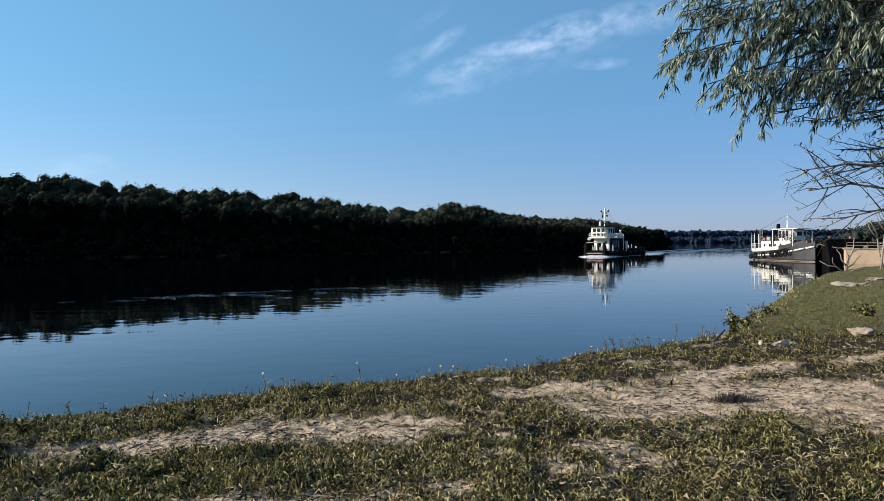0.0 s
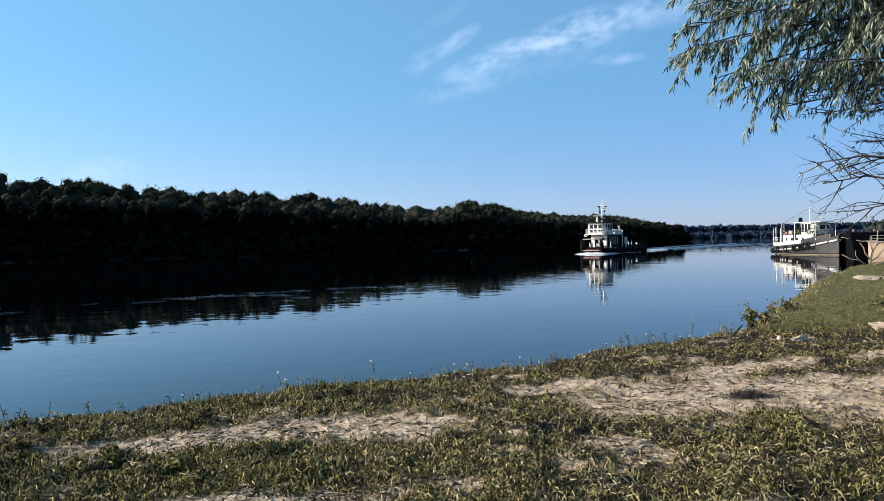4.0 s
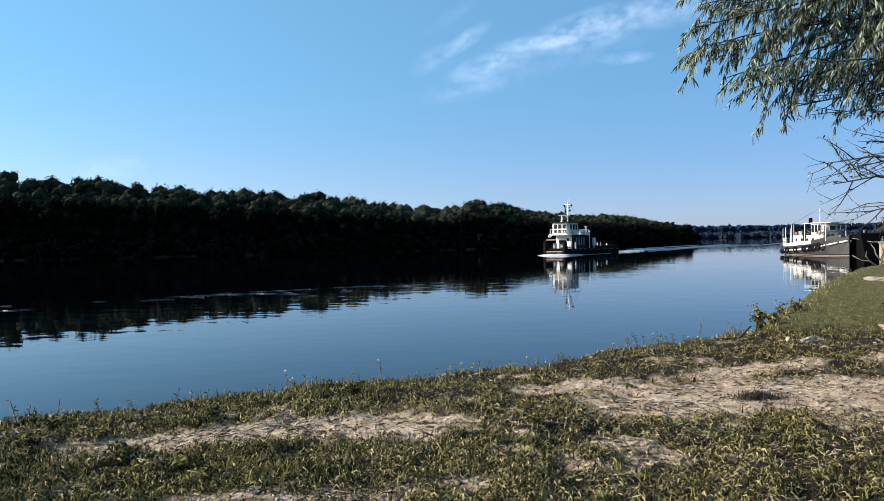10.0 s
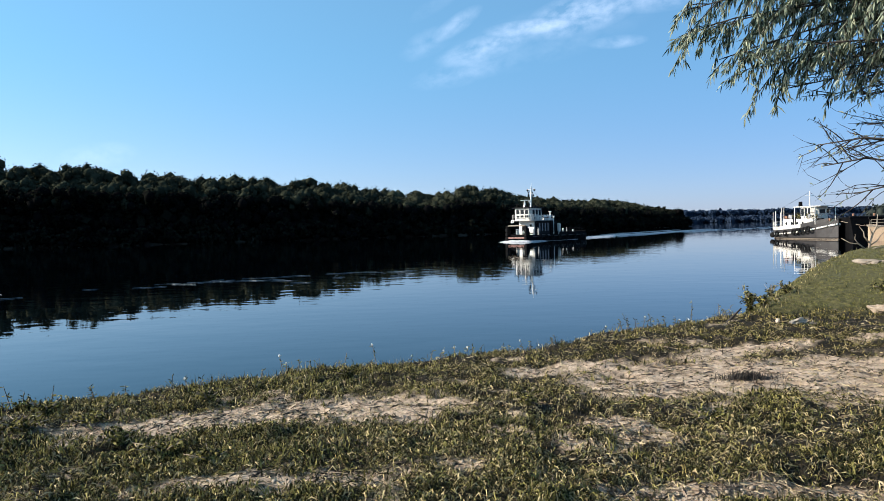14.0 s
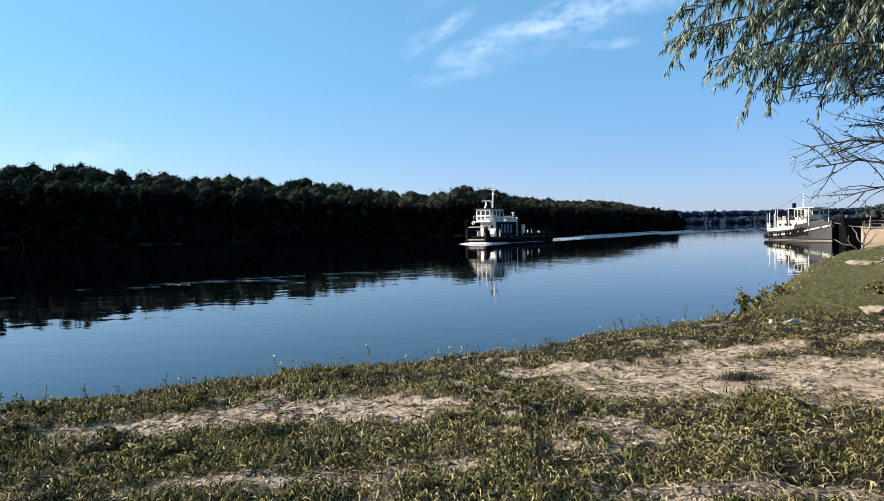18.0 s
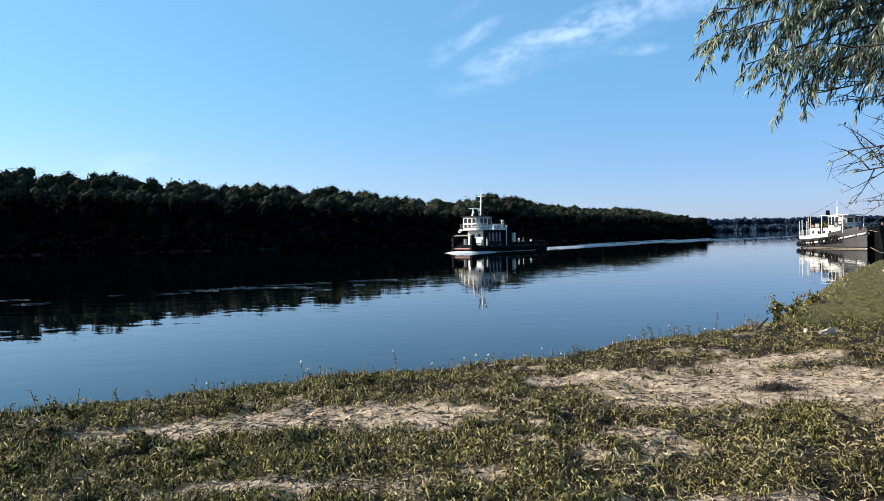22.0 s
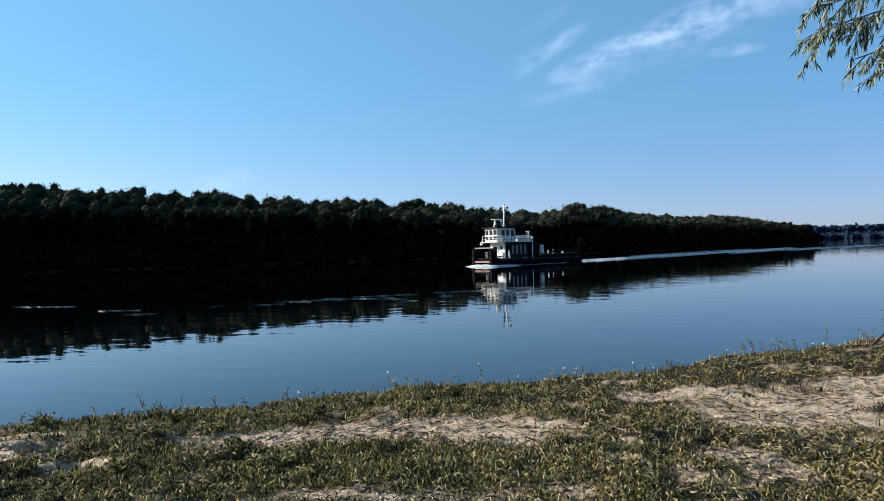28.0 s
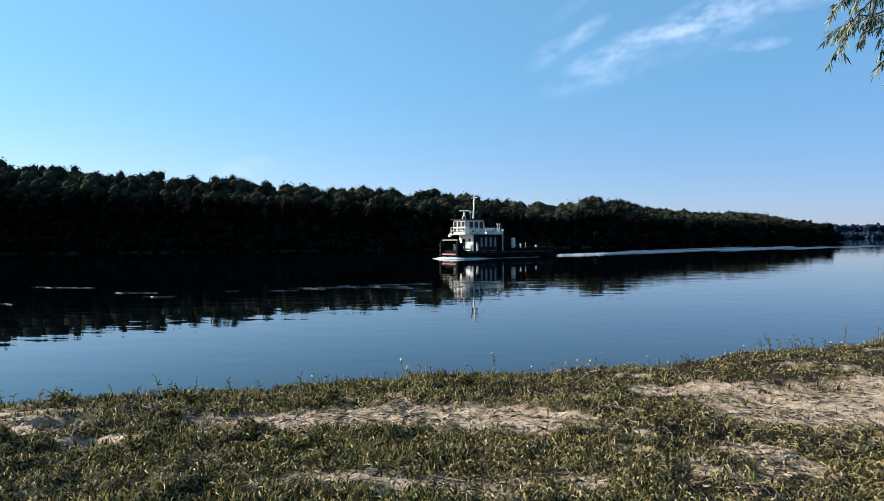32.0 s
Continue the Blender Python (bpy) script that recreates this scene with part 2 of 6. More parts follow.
LITTER = material("dead leaf litter and stalk shadow", (0.17, 0.125, 0.085), (0.03, 0.023, 0.016), rough=0.9, scale=3, fine=30, bump=0, island=0.6)
TURF = leafy("green turf", (0.36, 0.29, 0.1), (0.032, 0.029, 0.008), island=1.4, low=0.34, high=1.0, through_light=0.12, scale=0.5)
MEADOW = leafy("short meadow grass", (0.2, 0.18, 0.06), (0.07, 0.073, 0.024), island=0.8, through_light=0.15, scale=0.5)
DARK_WOOD = material("dark wood, limbs toned as silhouettes", (0.05, 0.04, 0.032), (0.025, 0.02, 0.016), rough=0.9, scale=8, fine=50, bump=0.5)
WEED = leafy("weed leaves", (0.29, 0.255, 0.08), (0.019, 0.02, 0.006), island=1.3, low=0.36, high=1.0, through_light=0.25, scale=1.2)
STRAW = material("dry grass", (0.42, 0.34, 0.2), (0.24, 0.18, 0.1), rough=0.8, scale=3, fine=30, bump=0, island=0.8)
MUD = material("bank mud", (0.11, 0.095, 0.07), (0.06, 0.052, 0.04), rough=0.85, scale=0.3, fine=3, bump=0.4)
WHITE = material("white ship paint", (0.78, 0.77, 0.72), (0.6, 0.57, 0.5), rough=0.45, scale=1.2, fine=14, bump=0.05, low=0.25, high=0.5)
DIRTY = material("stained white ship paint", (0.66, 0.64, 0.58), (0.26, 0.24, 0.21), rough=0.55, scale=0.9, fine=9, bump=0.08, low=0.3, high=0.58, stretch=(1, 1, 0.45))
BLACK = material("black ship paint", (0.006, 0.006, 0.007), (0.003, 0.003, 0.003), spec=0.04, rough=0.7, scale=1.5, fine=20, bump=0.08)
GREY = material("grey ship paint", (0.036, 0.034, 0.035), (0.02, 0.018, 0.018), rough=0.55, scale=1.2, fine=16, bump=0.08)
RED = material("faded red paint", (0.34, 0.19, 0.16), (0.17, 0.07, 0.055), rough=0.6, scale=1.5, fine=20, bump=0.1)
RUST = material("rusty steel", (0.28, 0.15, 0.09), (0.14, 0.07, 0.045), rough=0.8, scale=1.5, fine=18, bump=0.3)
TAN = material("weathered ochre paint", (0.5, 0.37, 0.24), (0.32, 0.22, 0.14), rough=0.75, scale=0.8, fine=10, bump=0.15)
SLATE = material("dark grey ship paint", (0.013, 0.013, 0.015), (0.007, 0.007, 0.008), spec=0.1, rough=0.6, scale=1.5, fine=16, bump=0.08)
RUBBER = material("tyre rubber", (0.012, 0.012, 0.012), (0.007, 0.007, 0.007), spec=0.1, rough=0.9, scale=6, fine=40, bump=0.3)
GLASS = bpy.data.materials.new("window glass")
GLASS.use_nodes = True
GLASS.node_tree.nodes["Principled BSDF"].inputs["Base Color"].default_value = (0.02, 0.025, 0.03, 1)
GLASS.node_tree.nodes["Principled BSDF"].inputs["Specular IOR Level"].default_value = 0.12
GLASS.node_tree.nodes["Principled BSDF"].inputs["Roughness"].default_value = 0.05
# pale grey for hung cloth, and for reflections painted on the tug's side panes
PALE_GREY = material("pale grey cloth and window reflection", (0.3, 0.3, 0.31), (0.16, 0.16, 0.17), rough=0.8, scale=2, fine=12, bump=0.1)
FOAM = material("foam", (0.62, 0.62, 0.62), (0.2, 0.24, 0.28), rough=0.8, scale=1.5, fine=12, bump=0.6)


# ---- shaping ----
def shaped(name, bm, mat, smooth=False):
    mesh = bpy.data.meshes.new(name)
    bm.to_mesh(mesh)
    bm.free()
    mesh.materials.append(mat)
    if smooth:
        mesh.shade_smooth()
    return mesh


def part(name, bm, mat, parent=None, label="", smooth=False):
    ob = new(name, shaped(name, bm, mat, smooth))
    if parent is not None:
        ob.parent = parent
    return tagged(ob, label)


def from_arrays(name, verts, faces, mat, smooth=False):
    """verts (n, 3), faces (m, 3 or 4)."""
    mesh = bpy.data.meshes.new(name)
    verts, faces = np.asarray(verts, np.float32), np.asarray(faces, np.int32)
    k = faces.shape[1]
    mesh.vertices.add(len(verts))
    mesh.vertices.foreach_set("co", verts.ravel())
    mesh.loops.add(faces.size)
    mesh.loops.foreach_set("vertex_index", faces.ravel())
    mesh.polygons.add(len(faces))
    mesh.polygons.foreach_set("loop_start", np.arange(0, faces.size, k, dtype=np.int32))
    mesh.update(calc_edges=True)
    mesh.materials.append(mat)
    if smooth:
        mesh.shade_smooth()
    return mesh


def box(bm, size, at=(0, 0, 0), turn=(0, 0, 0), bevel=0.0, taper=(1, 1)):
    """A box of that size with its middle at the place; taper shrinks its top."""
    geo = bmesh.ops.create_cube(bm, size=1.0)
    vs = geo["verts"]
    for v in vs:
        k = (taper[0], taper[1]) if v.co.z > 0 else (1, 1)
        v.co = Vector((v.co.x * size[0] * k[0], v.co.y * size[1] * k[1], v.co.z * size[2]))
    if bevel:
        edges = list({e for v in vs for e in v.link_edges})
        done = bmesh.ops.bevel(bm, geom=edges, offset=bevel, segments=2, affect="EDGES", profile=0.5)
        vs = list({v for f in done["faces"] for v in f.verts} | {v for v in vs if v.is_valid})
    bmesh.ops.transform(bm, matrix=pose(*at, *turn), verts=vs)
    return bm


def rod(bm, a, b, r, r2=None, sides=8):
    a, b = Vector(a), Vector(b)
    way = b - a
    geo = bmesh.ops.create_cone(bm, cap_ends=True, segments=sides, radius1=r, radius2=r if r2 is None else r2, depth=way.length)
    m = Matrix.Translation((a + b) / 2) @ way.to_track_quat("Z", "Y").to_matrix().to_4x4()
    bmesh.ops.transform(bm, matrix=m, verts=geo["verts"])
    return bm


def ring(bm, at, big, small, turn=(90, 0, 0), sides=16, tube=8):
    """A torus round the z axis, turned."""
    m = pose(*at, *turn)
    grid = [[bm.verts.new(m @ Vector(((big + small * math.cos(b)) * math.cos(a), (big + small * math.cos(b)) * math.sin(a), small * math.sin(b))))
             for b in (2 * math.pi * j / tube for j in range(tube))] for a in (2 * math.pi * i / sides for i in range(sides))]
    for i in range(sides):
        for j in range(tube):
            bm.faces.new((grid[i][j], grid[(i + 1) % sides][j], grid[(i + 1) % sides][(j + 1) % tube], grid[i][(j + 1) % tube]))
    return bm


def loft(bm, sections, caps=True):
    """Closed rings of points, joined one to the next."""
    rings = [[bm.verts.new(p) for p in s] for s in sections]
    n = len(rings[0])
    for a, b in zip(rings, rings[1:]):
        for i in range(n):
            bm.faces.new((a[i], a[(i + 1) % n], b[(i + 1) % n], b[i]))
    if caps:
        bm.faces.new(rings[0][::-1])
        bm.faces.new(rings[-1])
    bmesh.ops.recalc_face_normals(bm, faces=bm.faces[:])
    return bm


def prism(bm, outline, z0, z1, top=1.0):
    """An upright prism over a plan outline; top scales the upper ring about its middle."""
    cx, cy = sum(p[0] for p in outline) / len(outline), sum(p[1] for p in outline) / len(outline)
    return loft(bm, [[(x, y, z0) for x, y in outline], [(cx + (x - cx) * top, cy + (y - cy) * top, z1) for x, y in outline]])


def tube(bm, points, radii, sides=6):
    """A bent, tapered limb through the points."""
    pts = [Vector(p) for p in points]
    sections = []
    for i, p in enumerate(pts):
        way = (pts[min(i + 1, len(pts) - 1)] - pts[max(i - 1, 0)]).normalized()
        side = way.orthogonal().normalized() if i == 0 else (side - way * side.dot(way)).normalized()
        up = way.cross(side)
        sections.append([p + (side * math.cos(a) + up * math.sin(a)) * radii[i] for a in (2 * math.pi * k / sides for k in range(sides))])
    return loft(bm, sections)


def hashed(ix, iy, seed):
    v = np.sin(ix * 127.1 + iy * 311.7 + seed * 74.7) * 43758.5453
    return v - np.floor(v)


def field(x, y, size, seed=0, octaves=3):
    """Smooth noise from 0 to 1 over the plan."""
    total, weight, amp = 0.0, 0.0, 1.0
    for k in range(octaves):
        px, py = np.asarray(x) / size * 2**k, np.asarray(y) / size * 2**k
        ix, iy = np.floor(px), np.floor(py)
        fx, fy = px - ix, py - iy
        fx, fy = fx * fx * (3 - 2 * fx), fy * fy * (3 - 2 * fy)
        s = seed + 13 * k
        a = hashed(ix, iy, s) * (1 - fx) + hashed(ix + 1, iy, s) * fx
        b = hashed(ix, iy + 1, s) * (1 - fx) + hashed(ix + 1, iy + 1, s) * fx
        total, weight, amp = total + amp * (a * (1 - fy) + b * fy), weight + amp, amp * 0.55
    return total / weight


# ---- ground ----
GROUND = 1.5
# the top edge of the near bank: x, y
BANK = np.array([(-60, -26), (-30, -9), (-14, 0.2), (-9, 3.2), (-5.4, 5.1), (-4, 5.76), (-2.3, 6.72), (-0.1, 7.64), (1.1, 8.3), (2.45, 9.2), (3.5, 9.95), (4.9, 11.0),
                 (7.3, 14.7), (12.0, 22.0), (18.2, 30.7), (24, 37), (34, 46), (52, 62), (72, 84), (92, 125), (114, 185), (165, 260), (280, 400), (460, 640), (640, 1000)])
# the far shore: x, y of the water's edge, up the river to the cape and on
SHORE = np.array([(-900, -240), (-310, 95), (-165, 158), (-64, 196), (0, 232), (50, 272), (95, 322), (133, 386), (146, 440), (120, 560), (0, 700)])


def away(x, y, line):
    """Signed distance to a polyline, positive on its left."""
    x, y = np.asarray(x, float), np.asarray(y, float)
    best, sign = np.full(x.shape, 1e9), np.ones(x.shape)
    for (ax, ay), (bx, by) in zip(line, line[1:]):
        dx, dy = bx - ax, by - ay
        t = np.clip(((x - ax) * dx + (y - ay) * dy) / (dx * dx + dy * dy), 0, 1)
        ex, ey = x - (ax + t * dx), y - (ay + t * dy)
        d = np.hypot(ex, ey)
        side = dx * ey - dy * ex
        near = d < best - 1e-9
        sign = np.where(near, np.where(side > 0, 1.0, -1.0), sign)
        best = np.where(near, d, best)
    return best * sign


# bare sandy places: x, y, half length across, half depth, turn
BARE = [(2.3, 6.25, 1.5, 0.75, 12), (3.6, 6.3, 1.3, 0.95, 10), (5.2, 6.2, 1.4, 0.9, 10), (0.95, 6.85, 0.6, 0.2, 15), (3.3, 7.6, 1.0, 0.3, 25), (-0.6, 5.4, 0.8, 0.5, 10), (-1.6, 5.28, 0.8, 0.36, 8), (-2.6, 4.95, 0.7, 0.25, 12),
        (0.25, 4.6, 0.25, 0.13, 0), (1.1, 4.77, 0.36, 0.24, 0), (5.6, 8.5, 1.0, 0.22, 30), (-4.6, 4.75, 0.4, 0.12, 20), (-4.55, 4.35, 0.6, 0.27, 12), (-3.5, 4.1, 0.3, 0.12, 10), (-1.2, 3.78, 0.95, 0.2, 4), (1.46, 3.57, 0.7, 0.13, 0),
        (7.5, 7.6, 1.8, 0.8, 20), (-0.1, 4.0, 0.3, 0.1, 0)]


def bareness(x, y):
    x, y = np.asarray(x, float), np.asarray(y, float)
    wob = field(x, y, 0.7, 3, 4) - 0.5
    fine = field(x, y, 0.16, 9, 3) - 0.5
    total = np.zeros(x.shape)
    for cx, cy, a, b, turn in BARE:
        c, s = math.cos(radians(turn)), math.sin(radians(turn))
        u, v = (x - cx) * c + (y - cy) * s, (y - cy) * c - (x - cx) * s
        r = np.hypot(u / a, v / b)
        total = np.maximum(total, np.clip(1.34 - r + 1.0 * wob + 0.8 * fine, 0, 1))
    loose = np.clip((field(x, y, 0.45, 21, 3) - 0.68) * 6 + fine * 0.8, 0, 0.6)
    return np.clip(np.maximum(total, loose * np.clip(11 - y, 0, 1)), 0, 1)


# trodden hollows: x, y, half sizes, depth
PITS = [(-4.12, 4.45, 0.3, 0.14, 0.2), (-3.5, 4.1, 0.2, 0.08, 0.1), (-3.35, 4.5, 0.12, 0.08, 0.1), (3.0, 6.0, 0.2, 0.08, 0.06), (-2.9, 5.15, 0.18, 0.06, 0.07), (0.15, 5.7, 0.22, 0.06, 0.07), (1.6, 6.55, 0.2, 0.07, 0.05), (2.2, 5.75, 0.14, 0.06, 0.05)]


def ground_height(x, y, fine=True):
    d = -away(x, y, BANK)  # inland
    base = GROUND - np.clip(-d * 0.75, 0, 3.6) - 0.05 * np.exp(-np.clip(d, 0, 9) / 0.3)
    base = base + np.where(d > 0, (field(x, y, 2.2, 5, 2) - 0.5) * 0.10, 0)
    k = np.clip((d - 0.5) / 8, 0, 1) * np.clip((np.asarray(y) - 9) / 8, 0, 1)
    base = base + 1.5 * k * k * (3 - 2 * k)
    for px, py, a, b, deep in PITS:
        base = base - deep * np.clip(1.6 - 1.6 * np.hypot((np.asarray(x) - px) / a, (np.asarray(y) - py) / b) ** 2 + (field(x, y, 0.12, 14, 2) - 0.5), 0, 1)
    if fine:
        lumps = (field(x, y, 0.4, 7, 3) - 0.5) * 0.1 + (field(x, y, 0.22, 8, 3) - 0.5) * 0.085 - np.abs(field(x, y, 0.16, 11, 2) - 0.5) * 0.09
        base = base + lumps * (1 - 0.62 * bareness(x, y))
    return base


def grid_mesh(name, xs, ys, height, mat, paint=None):
    gx, gy = np.meshgrid(xs, ys)
    gz = height(gx, gy)
    nx, ny = len(xs), len(ys)
    idx = np.arange(nx * ny).reshape(ny, nx)
    faces = np.stack([idx[:-1, :-1], idx[:-1, 1:], idx[1:, 1:], idx[1:, :-1]], -1).reshape(-1, 4)
    mesh = from_arrays(name, np.stack([gx, gy, gz], -1).reshape(-1, 3), faces, mat, smooth=True)
    if paint:
        at = mesh.attributes.new("bare", "FLOAT", "POINT")
        at.data.foreach_set("value", paint(gx, gy).astype(np.float32).ravel())
        at = mesh.attributes.new("short_turf", "FLOAT", "POINT")
        at.data.foreach_set("value", np.clip((gy - 10.2 - 2 * (field(gx, gy, 1.2, 91, 3) - 0.5)) / 1.6, 0, 1).astype(np.float32).ravel())
    return mesh


def ground_material():
    m = bpy.data.materials.new("sandy ground with turf")
    m.use_nodes = True
    tree = m.node_tree
    bsdf = tree.nodes["Principled BSDF"]
    bsdf.inputs["Roughness"].default_value, bsdf.inputs["Specular IOR Level"].default_value = 0.9, 0.2
    coord = tree.nodes.new("ShaderNodeTexCoord")
    attr = tree.nodes.new("ShaderNodeAttribute")
    attr.attribute_name = "bare"

    def noisy(scale, detail, dark, light, lo, hi):
        tex = node(tree, "ShaderNodeTexNoise", Scale=scale, Detail=detail, Roughness=0.65)
        link(tree, coord, "Object", tex, "Vector")
        ramp = tree.nodes.new("ShaderNodeValToRGB")
        ramp.color_ramp.elements[0].position, ramp.color_ramp.elements[1].position = lo, hi
        ramp.color_ramp.elements[0].color, ramp.color_ramp.elements[1].color = (*dark, 1), (*light, 1)
        link(tree, tex, "Fac", ramp, 0)
        return tex, ramp

    grain, sand = noisy(9.0, 8.0, (0.36, 0.27, 0.18), (0.7, 0.545, 0.395), 0.34, 0.6)
    # soil under the grass painted near black, for shade between the blades
    _, shade_soil = noisy(7.0, 8.0, (0.009, 0.008, 0.005), (0.045, 0.035, 0.02), 0.34, 0.68)
    _, thatch = noisy(6.0, 8.0, (0.05, 0.05, 0.017), (0.145, 0.128, 0.045), 0.32, 0.66)
    mown = tree.nodes.new("ShaderNodeAttribute")
    mown.attribute_name = "short_turf"
    soil = tree.nodes.new("ShaderNodeMix")
    soil.data_type = "RGBA"
    link(tree, mown, "Fac", soil, "Factor")
    tree.links.new(shade_soil.outputs[0], soil.inputs["A"])
    tree.links.new(thatch.outputs[0], soil.inputs["B"])
    mix = tree.nodes.new("ShaderNodeMix")
    mix.data_type = "RGBA"
    edge = tree.nodes.new("ShaderNodeMapRange")
    edge.inputs["From Min"].default_value, edge.inputs["From Max"].default_value = 0.12, 0.5
    link(tree, attr, "Fac", edge, "Value")
    link(tree, edge, 0, mix, "Factor")
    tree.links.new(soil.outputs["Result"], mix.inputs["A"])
    # broad noise makes some of the sand darker
    _, sand_tone = noisy(0.7, 4.0, (0.74, 0.72, 0.69), (1.0, 1.0, 1.0), 0.36, 0.52)
    toned_sand = tree.nodes.new("ShaderNodeMix")
    toned_sand.data_type, toned_sand.blend_type = "RGBA", "MULTIPLY"
    toned_sand.inputs["Factor"].default_value = 1.0
    tree.links.new(sand.outputs[0], toned_sand.inputs["A"])
    tree.links.new(sand_tone.outputs[0], toned_sand.inputs["B"])
    tree.links.new(toned_sand.outputs["Result"], mix.inputs["B"])
    tree.links.new(mix.outputs["Result"], bsdf.inputs["Base Color"])
    rough = node(tree, "ShaderNodeTexNoise", Scale=45.0, Detail=6.0, Roughness=0.7)
    link(tree, coord, "Object", rough, "Vector")
    both = math_node(tree, "ADD", math_node(tree, "MULTIPLY", rough.outputs["Fac"], 0.9), math_node(tree, "MULTIPLY", grain.outputs["Fac"], 1.8))
    b = node(tree, "ShaderNodeBump", Strength=1.0, Distance=0.05)
    tree.links.new(both, b.inputs["Height"])
    link(tree, b, 0, bsdf, "Normal")
    return m


EARTH = ground_material()


def spaced(parts):
    out = []
    for a, b, step in parts:
        out.append(np.arange(a, b, step))
    return np.concatenate(out)


def land_height(x, y):
    """The whole valley: near bank, river bed, far land."""
    far = away(x, y, SHORE)
    near = -away(x, y, BANK)
    return np.maximum(np.clip(near * 0.5 + 1.2, -3, 1.2), np.clip(far * 0.12 - 0.2, -3, 2.2) + np.clip((far - 34) * 0.3, 0, 6) * (np.asarray(y) < 420))


def build_ground():
    near = new("ground_near_bank", grid_mesh("ground_near_bank", spaced([(-16, -7, 0.25), (-7, 8, 0.042), (8, 40, 0.3)]), spaced([(-8, 2.9, 0.3), (2.9, 9, 0.042), (9, 16, 0.1), (16, 62, 0.4)]), ground_height, EARTH, bareness))
    tagged(near, "sandy grass bank with bare trodden patches above a river", "ground", kind="structure")
    xs = spaced([(-2600, -300, 100), (-300, 260, 7), (260, 2601, 90)])
    ys = spaced([(-1500, -100, 100), (-100, 480, 7), (480, 900, 30), (900, 3200, 100)])
    land = new("ground", grid_mesh("ground", xs, ys, lambda x, y: land_height(x, y) - np.where((x > -15) & (x < 39) & (y > -7) & (y < 60), 0.5, 0.0), MUD))
    tagged(land, "flat muddy river valley with low banks", "ground", kind="structure")
    bm = bmesh.new()
    for x, y in ((-3000, -1500), (3000, -1500), (3000, 3500), (-3000, 3500)):
        bm.verts.new((x, y, 0))
    bm.faces.new(bm.verts[:])
    tagged(part("water", bm, WATER), "calm blue river water with faint ripples", "river", kind="structure")


build_ground()


# ---- woods ----
def leaf_quads(rng, centres, radii, count, size, flat=1.0):
    """Small leafy tufts on the skin of many blobs: verts and quads."""
    n = len(centres)
    pick = rng.integers(0, n, count)
    way = rng.normal(size=(count, 3))
    way /= np.linalg.norm(way, axis=1, keepdims=True)
    depth = rng.uniform(0.55, 1.0, (count, 1)) ** 0.4
    at = centres[pick] + way * radii[pick] * depth
    normal = way + rng.normal(scale=0.42, size=(count, 3))
    normal /= np.linalg.norm(normal, axis=1, keepdims=True)
    a = np.cross(normal, rng.normal(size=(count, 3)))
    a /= np.linalg.norm(a, axis=1, keepdims=True)
    b = np.cross(normal, a)
    s = rng.uniform(0.6, 1.3, (count, 1)) * size
    a, b = a * s, b * s * flat
    verts = np.stack([at - a, at - b * 0.8, at + a, at + b * 0.8], 1).reshape(-1, 3)
    return verts, np.arange(count * 4).reshape(-1, 4)


def wood(name, label, trees, per_tree, size, mat, seed, low=0.12, heart=0.7, clumps=(7, 12)):
    """Many trees in one leafy mass: rows of x, y, foot, height, breadth."""
    rng = np.random.default_rng(seed)
    centres, radii = [], []
    for x, y, z, h, w in trees:
        k = rng.integers(*clumps)
        for i in range(k):
            f = rng.uniform(low, 0.93) if i > 1 else 0.86
            spread = w * (0.55 if f < 0.75 else 0.34)
            ang = rng.uniform(0, 2 * math.pi)
            r = w * rng.uniform(0.22, 0.36)
            centres.append((x + math.cos(ang) * spread * rng.uniform(0.1, 1), y + math.sin(ang) * spread * rng.uniform(0.1, 1), z + h * f - (r * 0.6 if f > 0.8 else 0)))
            radii.append((r, r, r * rng.uniform(0.8, 1.3)))
    centres, radii = np.array(centres), np.array(radii)
    v, f = leaf_quads(rng, centres, radii, int(per_tree * len(trees)), size)
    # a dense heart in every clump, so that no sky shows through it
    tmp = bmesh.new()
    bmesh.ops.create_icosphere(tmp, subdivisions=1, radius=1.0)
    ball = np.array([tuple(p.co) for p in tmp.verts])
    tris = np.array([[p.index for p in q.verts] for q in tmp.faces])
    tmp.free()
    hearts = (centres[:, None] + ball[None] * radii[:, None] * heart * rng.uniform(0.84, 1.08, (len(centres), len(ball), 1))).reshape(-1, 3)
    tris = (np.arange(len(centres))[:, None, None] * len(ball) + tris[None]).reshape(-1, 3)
    # behind the darkened leaves the heart is near black, shade as colour
    thick = new(name + "_thicket", from_arrays(name + "_thicket", hearts, tris, HEART_SHADE if mat is SHADE_LEAF else mat))
    tagged(thick, "solid hearts filling the crowns", "trees", kind="stuff")
    return tagged(new(name, from_arrays(name, v, f, mat)), label, "trees", kind="stuff")


# heights of the far wood's skyline: bearing in degrees to the right, rise in degrees
SKY_AZ = [-60, -45, -37.6, -29.2, -21.8, -16, -13.2, -10, -7.5, -5, -3.6, -2.1, -0.5, 0.6, 3.6, 5, 6.8, 11, 12, 13, 14.9, 18.4]
SKY_EL = [6.6, 6.5, 6.1, 5.75, 5.2, 4.72, 4.75, 4.3, 3.66, 3.35, 3.2, 3.0, 3.5, 3.78, 3.4, 2.85, 2.48, 2.0, 2.32, 1.95, 1.63, 1.0]


